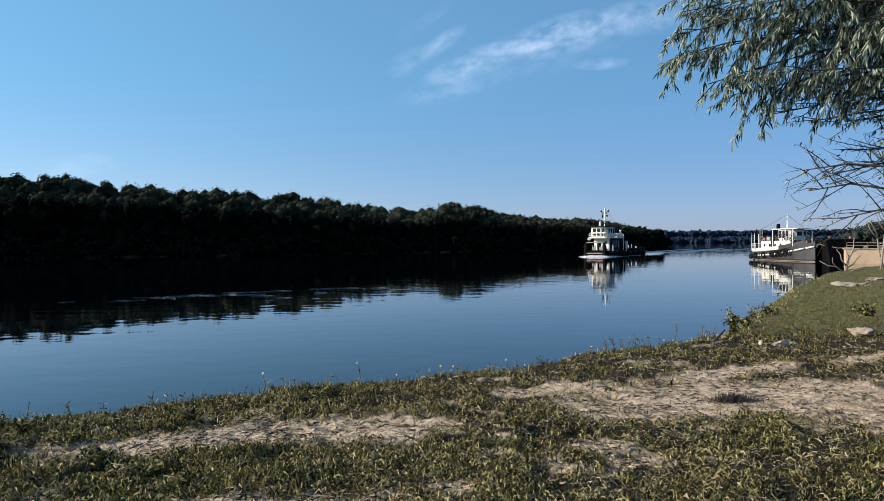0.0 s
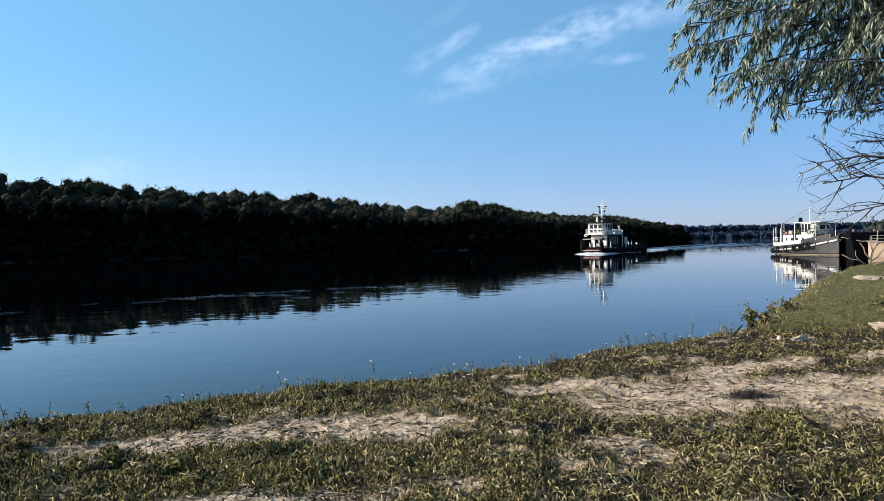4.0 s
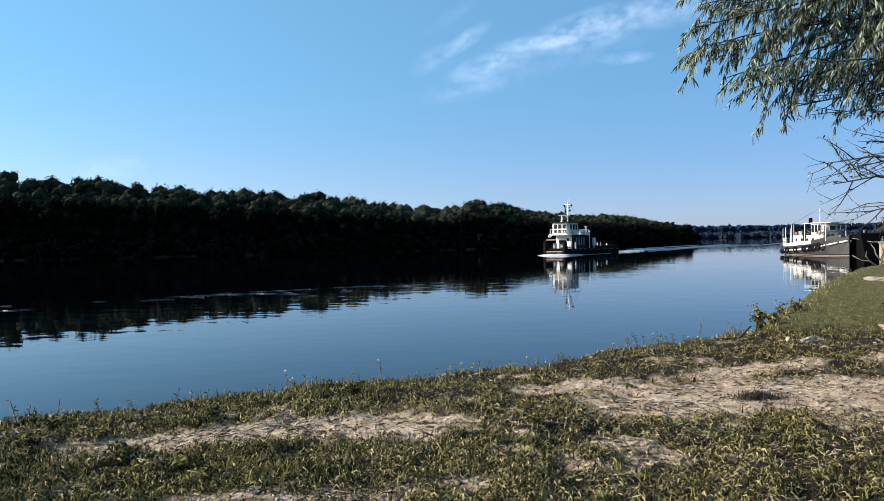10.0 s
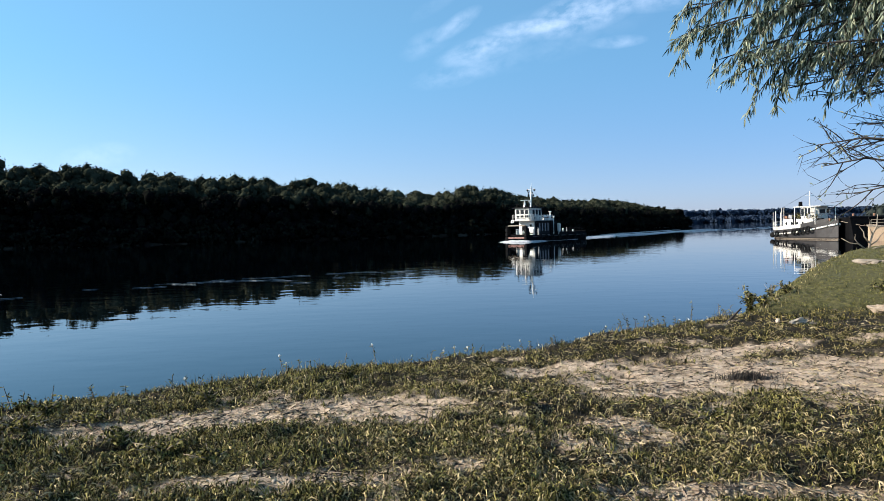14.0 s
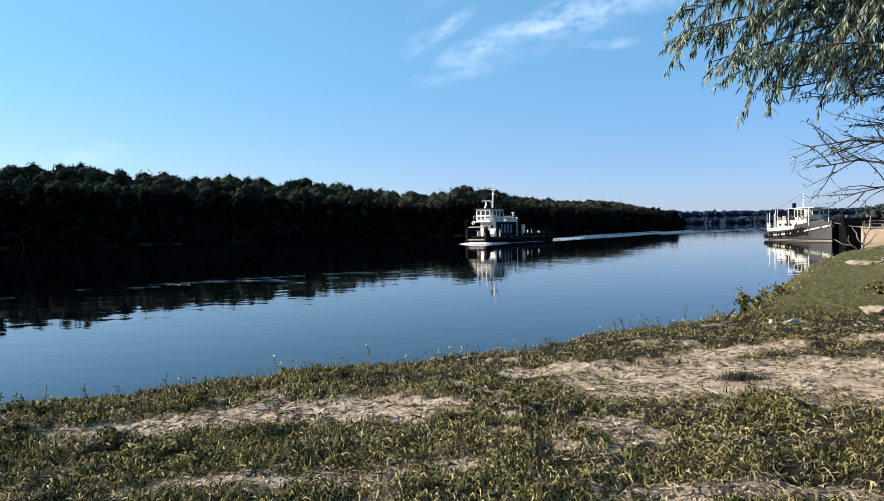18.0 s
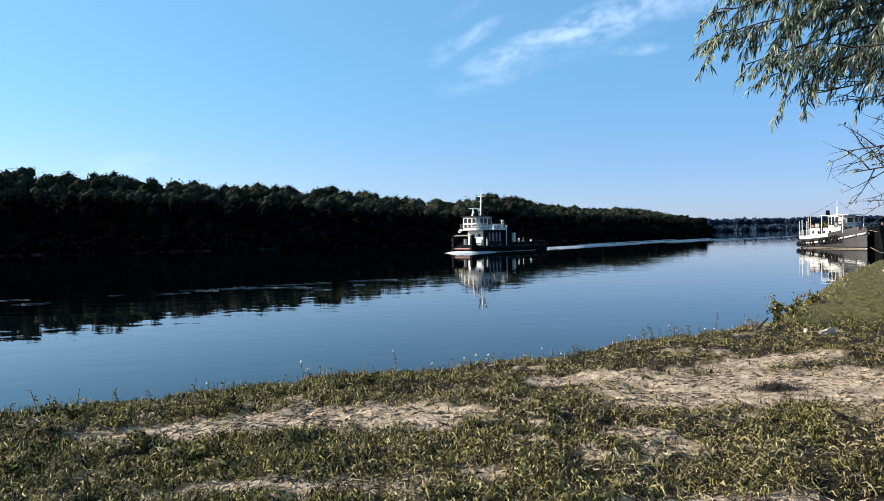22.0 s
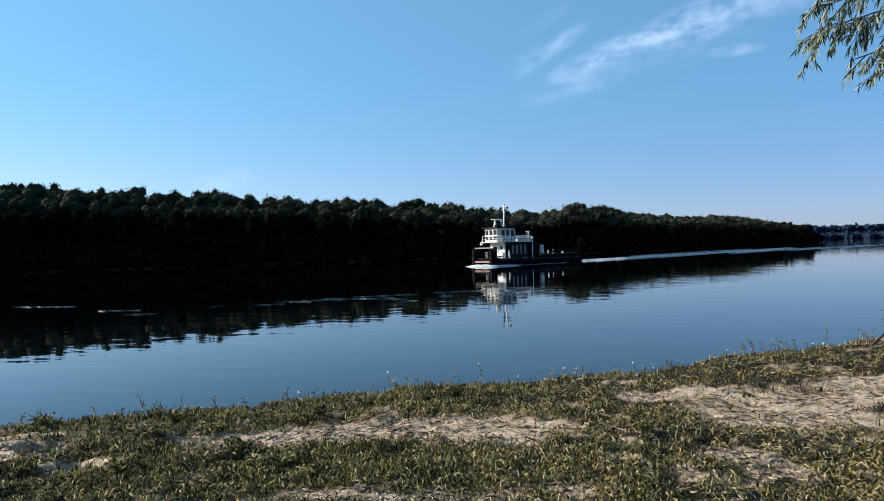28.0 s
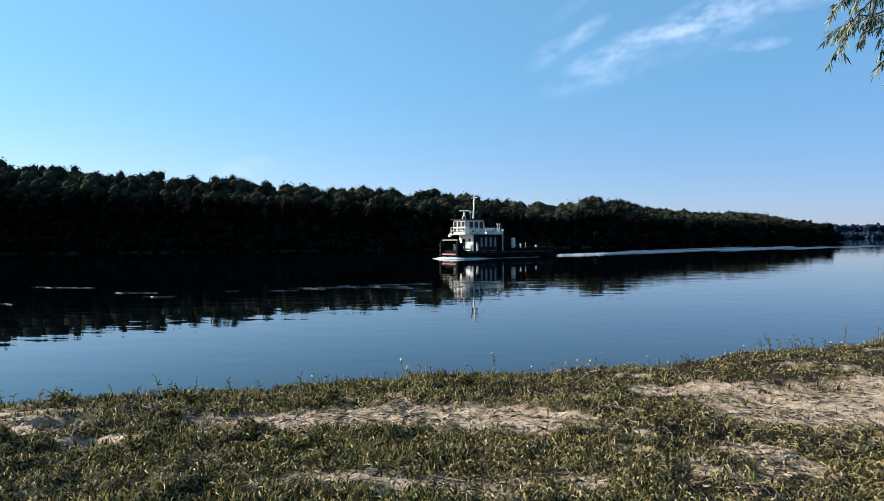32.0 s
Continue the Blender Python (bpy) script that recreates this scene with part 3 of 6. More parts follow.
def build_woods():
    rng = np.random.default_rng(5)
    seg = np.hypot(*np.diff(SHORE, axis=0).T)
    run = np.concatenate([[0], np.cumsum(seg)])
    trees, front, bushes, inner, core = [], [], [], [], []
    s = run[1] + 0.62 * seg[1]
    while s < run[9]:
        x, y = np.interp(s, run, SHORE[:, 0]), np.interp(s, run, SHORE[:, 1])
        i = min(np.searchsorted(run, s) - 1, len(seg) - 1)
        dx, dy = (SHORE[i + 1] - SHORE[i]) / seg[i]
        for row, back in enumerate((5, 10, 16, 23, 30) if s < run[7] else (5, 16)):
            b = back + rng.uniform(-2, 2)
            px, py = x - dy * b + rng.uniform(-2, 2), y + dx * b + rng.uniform(-2, 2)
            az, dist = math.degrees(math.atan2(px, py)), math.hypot(px, py)
            top = 3 + dist * math.tan(radians(np.interp(az, SKY_AZ, SKY_EL))) if -60 < az < 18.4 and s < run[7] else 14
            h = top * (0.73, 0.82, 0.91, 0.965, 0.995)[row] * rng.uniform(0.88, 1.04) - 1.2
            (trees if row else front).append((px, py, 2.0, max(h, 5), rng.uniform(5.5, 8.5)))
            if row == 4:
                core.append((px, py, 2.0, max(h * 0.9, 5), 10.0))
        for b in (8, 14, 34, 42):
            px, py = x - dy * b, y + dx * b
            inner.append((px, py, 1.0, 9.0 if b < 10 else 11.0 if b < 20 else 14.0, 8.0))
        for k in range(5):
            b = rng.uniform(-1.2, 9) if k < 3 else rng.uniform(-1.5, 0.8)
            bushes.append((x - dy * b + rng.uniform(-2, 2), y + dx * b + rng.uniform(-2, 2), 0.0, rng.uniform(2.5, 6.5), rng.uniform(3, 5)))
        s += rng.uniform(2.8, 3.8)
    # front row, undergrowth and bushes get the leaf colour that carries the shade
    wood("far_wood", "dense riverside wood on the far bank, tops in lighter leaf colour", trees, 400, 0.3, FAR_LEAF, 1, low=0.56, heart=0.76)
    wood("far_front_row", "front trees of the far wood, shade in leaf colour", front, 320, 0.34, SHADE_LEAF, 11, low=0.15)
    wood("far_undergrowth", "undergrowth inside the far wood, shade in leaf colour", inner, 24, 1.5, SHADE_LEAF, 9, low=0.02, clumps=(6, 10))
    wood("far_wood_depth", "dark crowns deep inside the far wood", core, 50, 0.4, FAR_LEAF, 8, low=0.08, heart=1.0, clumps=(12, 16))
    wood("far_bushes", "scrub along the far waterline, shade in leaf colour", bushes, 50, 0.5, SHADE_LEAF, 2, low=0.05, clumps=(3, 6))
    # the distant reach beyond the cape
    trees, low = [], []
    for x in np.arange(150, 900, 5.0):
        y = 1120 + 0.12 * x + rng.uniform(-12, 12)
        h = 19 + 5 * field(np.array(x), 0.0, 90, 4, 2) + rng.uniform(-1, 1)
        trees += [(x, y, 1, h, 15), (x + 4, y + 14, 1, h * 0.96, 16)]
        low.append((x + rng.uniform(-4, 4), y - 190 + rng.uniform(-4, 4), 0.5, rng.uniform(6, 8), 13))
        low.append((x + rng.uniform(-4, 4), y - 183 + rng.uniform(-4, 4), 0.5, rng.uniform(6, 8), 13))
    wood("distant_wood", "distant wood across the river bend, haze in leaf colour", trees, 170, 2.0, HAZE_LEAF, 3, low=0.03, heart=0.6)
    wood("distant_scrub", "low distant willow scrub on the river bend, haze in leaf colour", low, 150, 1.6, HAZE_SCRUB, 4, low=0.02, heart=0.6)
    # the near bank's own wood, farther along
    trees = []
    for k in range(90):
        az, d = radians(rng.uniform(32.2, 48)), rng.uniform(238, 285)
        trees.append((d * math.sin(az), d * math.cos(az), 1.0, (4.5 + 7.5 * min(1, (math.degrees(az) - 32.2) / 4)) * rng.uniform(0.85, 1.05), rng.uniform(6, 9)))
    wood("bank_wood", "bushy green trees along the near bank", trees, 700, 0.4, BANK_LEAF, 6, heart=0.6)


build_woods()


# ---- the tug under way ----
# local: x ahead from the bow, y to port, z up from the waterline
def rounded(half_len0, x1, half, corner, x0=0.0):
    """A plan outline from x0 (front) back to x1 with cut front corners."""
    return [(x0, -half + corner[1]), (x0, half - corner[1]), (x0 - corner[0], half), (x1, half), (x1, -half), (x0 - corner[0], -half)]


def rail(thing, name, points, height, mat, step=1.0, r=0.025):
    """A rail of posts and two bars along points on a deck: one part."""
    bm = bmesh.new()
    for a, b in zip(points, points[1:]):
        a, b = Vector(a), Vector(b)
        n = max(1, round((b - a).length / step))
        for i in range(n + 1):
            p = a.lerp(b, i / n)
            rod(bm, p, p + Vector((0, 0, height)), r, sides=5)
        for h in (height, height * 0.5):
            rod(bm, a + Vector((0, 0, h)), b + Vector((0, 0, h)), r, sides=5)
    return part(name, bm, mat, thing)


def pane(parent, at, size, turn, frame_mat=WHITE, glass=None):
    """A framed window that stands a little proud of its wall: size across and up, turn about z."""
    w, h = size
    bm = bmesh.new()
    for dx, dz, sx, sz in ((0, h / 2, w + 0.1, 0.06), (0, -h / 2, w + 0.1, 0.06), (-w / 2, 0, 0.06, h), (w / 2, 0, 0.06, h)):
        box(bm, (sx, 0.05, sz), (dx, 0, dz))
    bm.transform(pose(*at, 0, 0, turn))
    window = part("window", bm, frame_mat, parent)
    bm = bmesh.new()
    box(bm, (w - 0.04, 0.03, h - 0.04))
    bm.transform(pose(*at, 0, 0, turn))
    part("pane", bm, glass or GLASS, window, "dark window pane")
    return window


def tyre(thing, at, turn=(90, 0, 0), size=0.42):
    bm = bmesh.new()
    ring(bm, at, size, size * 0.34, turn, 18, 8)
    return part("tyre", bm, RUBBER, thing, "black tyre fender", smooth=True)


def build_tug():
    tug = new("push_tug")
    tagged(tug, "white river push tug with black hull under way", "tugboat")
    # hull: square raked bow, flat sides, cut stern
    bm = bmesh.new()
    sections = []
    for x, half, low, top in ((0.0, 2.5, 0.15, 1.35), (-0.7, 2.7, -0.5, 1.3), (-2.0, 2.75, -0.8, 1.2), (-16.5, 2.75, -0.8, 1.05), (-21.0, 2.6, -0.5, 1.15), (-22.3, 2.2, 0.0, 1.2)):
        sections.append([(x, -half, top), (x, -half * 0.98, 0.2), (x, -half * 0.85, low), (x, half * 0.85, low), (x, half * 0.98, 0.2), (x, half, top)])
    loft(bm, sections)
    hull = part("hull", bm, BLACK, tug)
    bm = bmesh.new()
    for side in (-1, 1):
        box(bm, (19.4, 0.12, 0.14), (-10.7, side * 2.78, 0.95), bevel=0.03)
    part("rubbing_strake", bm, GREY, hull)
    bm = bmesh.new()
    for side in (-1, 1):
        box(bm, (10.5, 0.07, 0.55), (-15.9, side * 2.6, 1.35), bevel=0.02)
    box(bm, (0.07, 4.6, 0.55), (-21.5, 0, 1.4), bevel=0.02)
    part("bulwark", bm, BLACK, hull)
    # push knees and the arch between them
    for side in (-1, 1):
        bm = bmesh.new()
        box(bm, (0.5, 0.42, 2.9), (0.12, side * 2.05, 1.45), bevel=0.05)
        box(bm, (1.1, 0.16, 1.5), (-0.55, side * 2.05, 1.75), bevel=0.03, taper=(0.35, 1))
        knee = part("push_knee", bm, BLACK, tug)
        for z in (0.6, 1.35, 2.1):
            bm = bmesh.new()
            box(bm, (0.12, 0.5, 0.5), (0.42, side * 2.05, z), bevel=0.04)
            part("fender_block", bm, RUBBER, knee)
    bm = bmesh.new()
    rod(bm, (0.05, -1.8, 2.95), (0.05, 1.8, 2.95), 0.11)
    for side in (-1, 1):
        rod(bm, (0.05, side * 2.05, 2.72), (0.05, side * 1.75, 2.97), 0.11)
    part("arch", bm, DRIFT, tug, "pale pipe arch over the bow")
    bm = bmesh.new()
    box(bm, (0.28, 3.6, 0.24), (0.2, 0, 0.72), bevel=0.05)
    part("push_beam", bm, RED, tug, "faded red push beam across the bow")
    bm = bmesh.new()
    rod(bm, (-1.2, -0.5, 1.3), (-1.2, -0.5, 2.15), 0.2, 0.14, 10)
    rod(bm, (-1.2, -0.5, 2.15), (-1.2, -0.5, 2.3), 0.26, 0.2, 10)
    part("mooring_winch", bm, DIRTY, tug)
    bm = bmesh.new()
    rod(bm, (-1.5, 0.45, 1.7), (-1.5, 1.05, 1.7), 0.3, sides=12)
    rod(bm, (-1.5, 0.4, 1.7), (-1.5, 0.46, 1.7), 0.42, sides=12)
    rod(bm, (-1.5, 1.04, 1.7), (-1.5, 1.1, 1.7), 0.42, sides=12)
    part("cable_drum", bm, DIRTY, tug)
    # deckhouse
    bm = bmesh.new()
    box(bm, (5.4, 3.4, 2.75), (-5.9, 0, 2.5), bevel=0.06)
    house = part("deckhouse", bm, DIRTY, tug)
    # dark grey side walls, whose paint also carries the shade there
    for side in (-1, 1):
        bm = bmesh.new()
        box(bm, (5.2, 0.03, 2.6), (-5.95, side * 1.7, 2.5))
        part("shade_side_wall", bm, SLATE, house, "dark grey side wall, paint deepened for shade")
    # whiter panel: sunlight on the front is put into its paint
    bm = bmesh.new()
    box(bm, (0.05, 3.3, 2.6), (-3.21, 0, 2.52), bevel=0.01)
    part("lit_front_wall", bm, WHITE, house, "white front wall, paint brightened for sunlight")
    bm = bmesh.new()
    box(bm, (0.06, 0.85, 1.9), (-3.17, -0.55, 2.15), bevel=0.02)
    part("door", bm, BLACK, house, "open dark doorway")
    pane(house, (-3.16, 0.95, 2.95), (0.55, 0.55), 90)
    for side in (-1, 1):
        for k in range(5):
            # all but the first pane hold a pale reflection as plain colour
            pane(house, (-4.0 - 0.98 * k, side * 1.735, 2.6), (0.42 if k else 0.7, 1.5), 0, GREY, PALE_GREY if k else BLACK)
    bm = bmesh.new()
    box(bm, (0.1, 0.5, 1.1), (-3.12, 1.45, 1.75), bevel=0.03)
    part("locker", bm, DIRTY, house)
    # bridge deck and its rails
    bm = bmesh.new()
    prism(bm, rounded(0, -8.9, 2.35, (0.5, 0.4), -1.5), 3.82, 3.94)
    deck = part("bridge_deck", bm, DIRTY, tug)
    rail(deck, "railing", [(-3.6, -2.25, 3.94), (-2.0, -2.25, 3.94), (-1.6, -1.9, 3.94)], 1.0, WHITE, 0.7)
    bm = bmesh.new()
    for side in (-1, 1):
        box(bm, (3.2, 0.05, 0.36), (-7.2, side * 2.3, 4.12), bevel=0.015)
    box(bm, (0.05, 4.6, 0.36), (-8.83, 0, 4.12), bevel=0.015)
    part("bridge_bulwark", bm, DIRTY, deck)
    rail(deck, "railing", [(-5.2, 2.28, 4.2), (-8.8, 2.28, 4.2), (-8.8, -2.28, 4.2)], 0.65, WHITE, 0.7)
    rail(deck, "railing", [(-3.6, 2.25, 3.94), (-2.0, 2.25, 3.94), (-1.6, 1.9, 3.94), (-1.6, -1.9, 3.94)], 1.0, WHITE, 0.7)
    for at, turn in (((-1.55, -2.0, 3.75), (0, 60, 0)), ((-4.6, 2.38, 4.2), (90, 0, 0))):
        bm = bmesh.new()
        ring(bm, at, 0.3, 0.075, turn, 16, 8)
        part("lifebuoy", bm, WHITE, deck, "white ring lifebuoy", smooth=True)
    bm = bmesh.new()
    box(bm, (0.9, 0.5, 0.62), (-3.7, 2.05, 4.3), bevel=0.06)
    part("deck_locker", bm, DIRTY, deck)
    # wheelhouse with a raked, faceted front
    bm = bmesh.new()
    low = rounded(0, -5.6, 1.85, (0.35, 0.45), -1.85)
    prism(bm, low, 3.94, 6.15, 0.97)
    cabin = part("wheelhouse", bm, DIRTY, tug)
    for z, h in ((5.45, 0.72), (4.55, 0.5)):
        for y in (-0.96, 0.0, 0.96):
            pane(cabin, (-1.81 - 0.02 * (z - 4), y, z), (0.82, h * 1.2), 90)
    for side in (-1, 1):
        for k in range(3):
            pane(cabin, (-2.75 - 1.05 * k, side * 1.85, 5.3), (0.86, 1.15), 0)
        for k in range(2):
            pane(cabin, (-3.2 - 1.5 * k, side * 1.87, 4.35), (0.7, 0.45), 0)
    bm = bmesh.new()
    prism(bm, rounded(0, -5.95, 2.15, (0.4, 0.4), -1.45), 6.15, 6.3)
    roof = part("wheelhouse_roof", bm, SLATE, tug, "dark overhanging wheelhouse roof")
    bm = bmesh.new()
    rod(bm, (-3.0, -0.2, 6.3), (-3.0, -0.2, 7.5), 0.3, 0.1, 10)
    part("radar_post", bm, WHITE, roof)
    bm = bmesh.new()
    box(bm, (0.16, 1.5, 0.16), (-3.0, -0.2, 7.62), (0, 0, 35), bevel=0.04)
    part("radar_bar", bm, WHITE, roof)
    bm = bmesh.new()
    bmesh.ops.create_uvsphere(bm, u_segments=12, v_segments=8, radius=0.24, matrix=pose(-3.7, 0.5, 7.4))
    rod(bm, (-3.7, 0.5, 6.3), (-3.7, 0.5, 7.3), 0.05)
    part("antenna_dome", bm, WHITE, roof, smooth=True)
    for x, y in ((-2.3, 1.2), (-5.2, 1.3), (-2.2, -1.3)):
        bm = bmesh.new()
        rod(bm, (x, y, 6.3), (x, y, 6.75), 0.05)
        rod(bm, (x + 0.14, y, 6.85), (x - 0.14, y, 6.85), 0.17, 0.13, 10)
        part("searchlight", bm, BLACK, roof)
    for x, y, w, h in ((-4.0, -0.9, 0.5, 0.35), (-4.6, 1.0, 0.7, 0.3), (-2.6, 0.3, 0.35, 0.4)):
        bm = bmesh.new()
        box(bm, (w, w * 0.8, h), (x, y, 6.3 + h / 2), (0, 0, 15), bevel=0.04)
        part("roof_box", bm, SLATE, roof)
    # mast with crosspieces, lamps and a flag
    bm = bmesh.new()
    rod(bm, (-4.75, 0, 6.2), (-5.05, 0, 10.2), 0.14, 0.1, 10)
    rod(bm, (-5.05, 0, 10.2), (-5.08, 0, 10.9), 0.035, 0.02, 6)
    mast = part("mast", bm, WHITE, tug, "white signal mast")
    bm = bmesh.new()
    rod(bm, (-5.0, -0.75, 9.75), (-5.0, 0.75, 9.75), 0.045, sides=6)
    part("yard", bm, WHITE, mast)
    bm = bmesh.new()
    rod(bm, (-4.9, -0.5, 8.9), (-4.9, 0.5, 8.9), 0.04, sides=6)
    part("yard", bm, WHITE, mast)
    for y, z in ((-0.5, 9.1), (-0.62, 9.45), (0.4, 9.1)):
        bm = bmesh.new()
        rod(bm, (-4.8, y, z - 0.14), (-4.8, y, z + 0.14), 0.11, sides=8)
        part("signal_lamp", bm, BLACK, mast)
    for y, z in ((0.75, 9.55), (-0.75, 9.55), (0.45, 8.55)):
        bm = bmesh.new()
        bmesh.ops.create_uvsphere(bm, u_segments=12, v_segments=8, radius=0.2, matrix=pose(-4.95, y, z))
        part("signal_ball", bm, BLACK, mast, "black day signal ball", smooth=True)
    bm = bmesh.new()
    for a, b in (((-5.05, 0, 10.1), (-1.7, 0.2, 6.35)), ((-5.05, 0, 10.1), (-8.7, 2.1, 4.9)), ((-5.05, 0, 10.1), (-8.7, -2.1, 4.9))):
        rod(bm, a, b, 0.02, sides=4)
    part("mast_stays", bm, SLATE, mast)
    bm = bmesh.new()
    for k in range(3):
        box(bm, (0.02, 0.3, 0.26), (-4.95, -0.52 - 0.03 * k, 8.25 + 0.22 * k), (6, 0, 12 * k))
    part("flag", bm, BLACK, mast, "small dark flag")
    # boards and gear along the bridge rail and the foredeck
    for x, w, z, mat in ((-5.9, 0.9, 4.62, WHITE), (-7.0, 0.7, 4.6, DIRTY), (-7.9, 0.55, 4.65, WHITE)):
        bm = bmesh.new()
        box(bm, (w, 0.04, 0.42), (x, 2.33, z), (0, 4, 0), bevel=0.01)
        part("rail_board", bm, mat, tug)
    bm = bmesh.new()
    ring(bm, (-2.2, 1.5, 1.45), 0.34, 0.09, (0, 0, 0), 16, 6)
    ring(bm, (-2.2, 1.5, 1.58), 0.3, 0.08, (0, 0, 0), 16, 6)
    part("rope_coil", bm, DRIFT, tug, "pale coil of mooring rope", smooth=True)
    for x, y, h in ((-2.6, 1.9, 0.9), (-3.6, 2.3, 1.1), (-2.0, -1.4, 0.8)):
        bm = bmesh.new()
        box(bm, (0.3, 0.25, h), (x, y, 1.2 + h / 2), (0, 8, 20), bevel=0.04)
        rod(bm, (x, y, 1.2 + h), (x + 0.2, y, 1.5 + h), 0.06)
        part("deck_pump", bm, DIRTY, tug)
    for x in (-8.3, -8.7):
        bm = bmesh.new()
        rod(bm, (x, 1.9, 3.9), (x, 1.9, 5.5), 0.05)
        box(bm, (0.35, 0.3, 0.12), (x, 1.9, 5.5), bevel=0.02)
        part("deck_lamp", bm, WHITE, tug)
    # engine casing, funnels and the working deck
    bm = bmesh.new()
    box(bm, (2.6, 3.4, 2.5), (-10.2, 0, 2.35), bevel=0.06)
    part("engine_casing", bm, BLACK, tug)
    for side in (-1, 1):
        bm = bmesh.new()
        box(bm, (1.1, 0.9, 1.5), (-10.0, side * 1.0, 4.2), bevel=0.12, taper=(0.85, 0.85))
        rod(bm, (-10.2, side * 1.0, 4.9), (-10.35, side * 1.0, 5.3), 0.16, sides=10)
        part("funnel", bm, BLACK, tug)
    bm = bmesh.new()
    rod(bm, (-9.1, 2.3, 1.2), (-9.1, 2.3, 4.6), 0.06)
    box(bm, (0.3, 0.25, 0.3), (-9.1, 2.3, 4.5), bevel=0.03)
    part("lamp_post", bm, WHITE, tug)
    bm = bmesh.new()
    box(bm, (0.62, 0.5, 1.5), (-11.9, 1.8, 2.5), bevel=0.08)
    rod(bm, (-11.9, 1.8, 1.0), (-11.9, 1.8, 1.8), 0.16)
    part("ventilator", bm, DIRTY, tug, "tall white deck ventilator")
    for x, y, z, r in ((-13.9, 1.5, 2.2, 0.16), (-14.8, 1.8, 2.5, 0.06), (-17.2, 1.9, 1.95, 0.2)):
        bm = bmesh.new()
        rod(bm, (x, y, 0.9), (x, y, z - 0.2), r * 0.55)
        bmesh.ops.create_uvsphere(bm, u_segments=10, v_segments=7, radius=r, matrix=pose(x, y, z - 0.1))
        part("vent_head", bm, WHITE, tug, smooth=True)
    for x in (-13.0, -16.2):
        bm = bmesh.new()
        for y in (-0.3, 0.3):
            rod(bm, (x, 1.9 + y, 1.0), (x, 1.9 + y, 1.6), 0.12)
        part("bollard", bm, BLACK, tug)
    bm = bmesh.new()
    box(bm, (3.6, 2.4, 0.9), (-15.0, -0.2, 1.4), bevel=0.08)
    part("hatch", bm, SLATE, tug)
    rail(tug, "stern_railing", [(-14.0, 2.5, 1.6), (-21.3, 2.3, 1.65), (-21.3, -2.3, 1.65)], 0.7, BLACK, 1.2)
    for x in (-3.3, -5.4, -7.6, -10.2, -13.0, -16.0, -18.8):
        tyre(tug, (x, 2.92, 0.75))
    return tug


def ragged(rng, x0, x1, width, seed, edge=0.35, dx=0.35, rows=7, high=0.12, wave=5.0):
    """A long strip of churned water along x with a wavering outline: verts and quads."""
    xs = np.arange(x1, x0, dx)
    out = []
    for i, x in enumerate(xs):
        f = (x - x1) / (x0 - x1)
        w = width(x) * (0.55 + 0.9 * field(np.array(x), seed, 2.3, seed, 3)) * min(1, 6 * f + 0.05, 12 * (1 - f) + 0.1)
        mid = (field(np.array(x), seed + 9.0, wave, seed, 2) - 0.5) * edge
        for j in range(rows):
            v = j / (rows - 1) * 2 - 1
            z = 0.015 + high * (1 - v * v) * field(np.array(x), v * 1.5 + seed, 0.7, seed + 3, 3)
            out.append((x, mid + v * w, z))
    n = len(xs)
    idx = np.arange(n * rows).reshape(n, rows)
    faces = np.stack([idx[:-1, :-1], idx[1:, :-1], idx[1:, 1:], idx[:-1, 1:]], -1).reshape(-1, 4)
    return np.array(out), faces


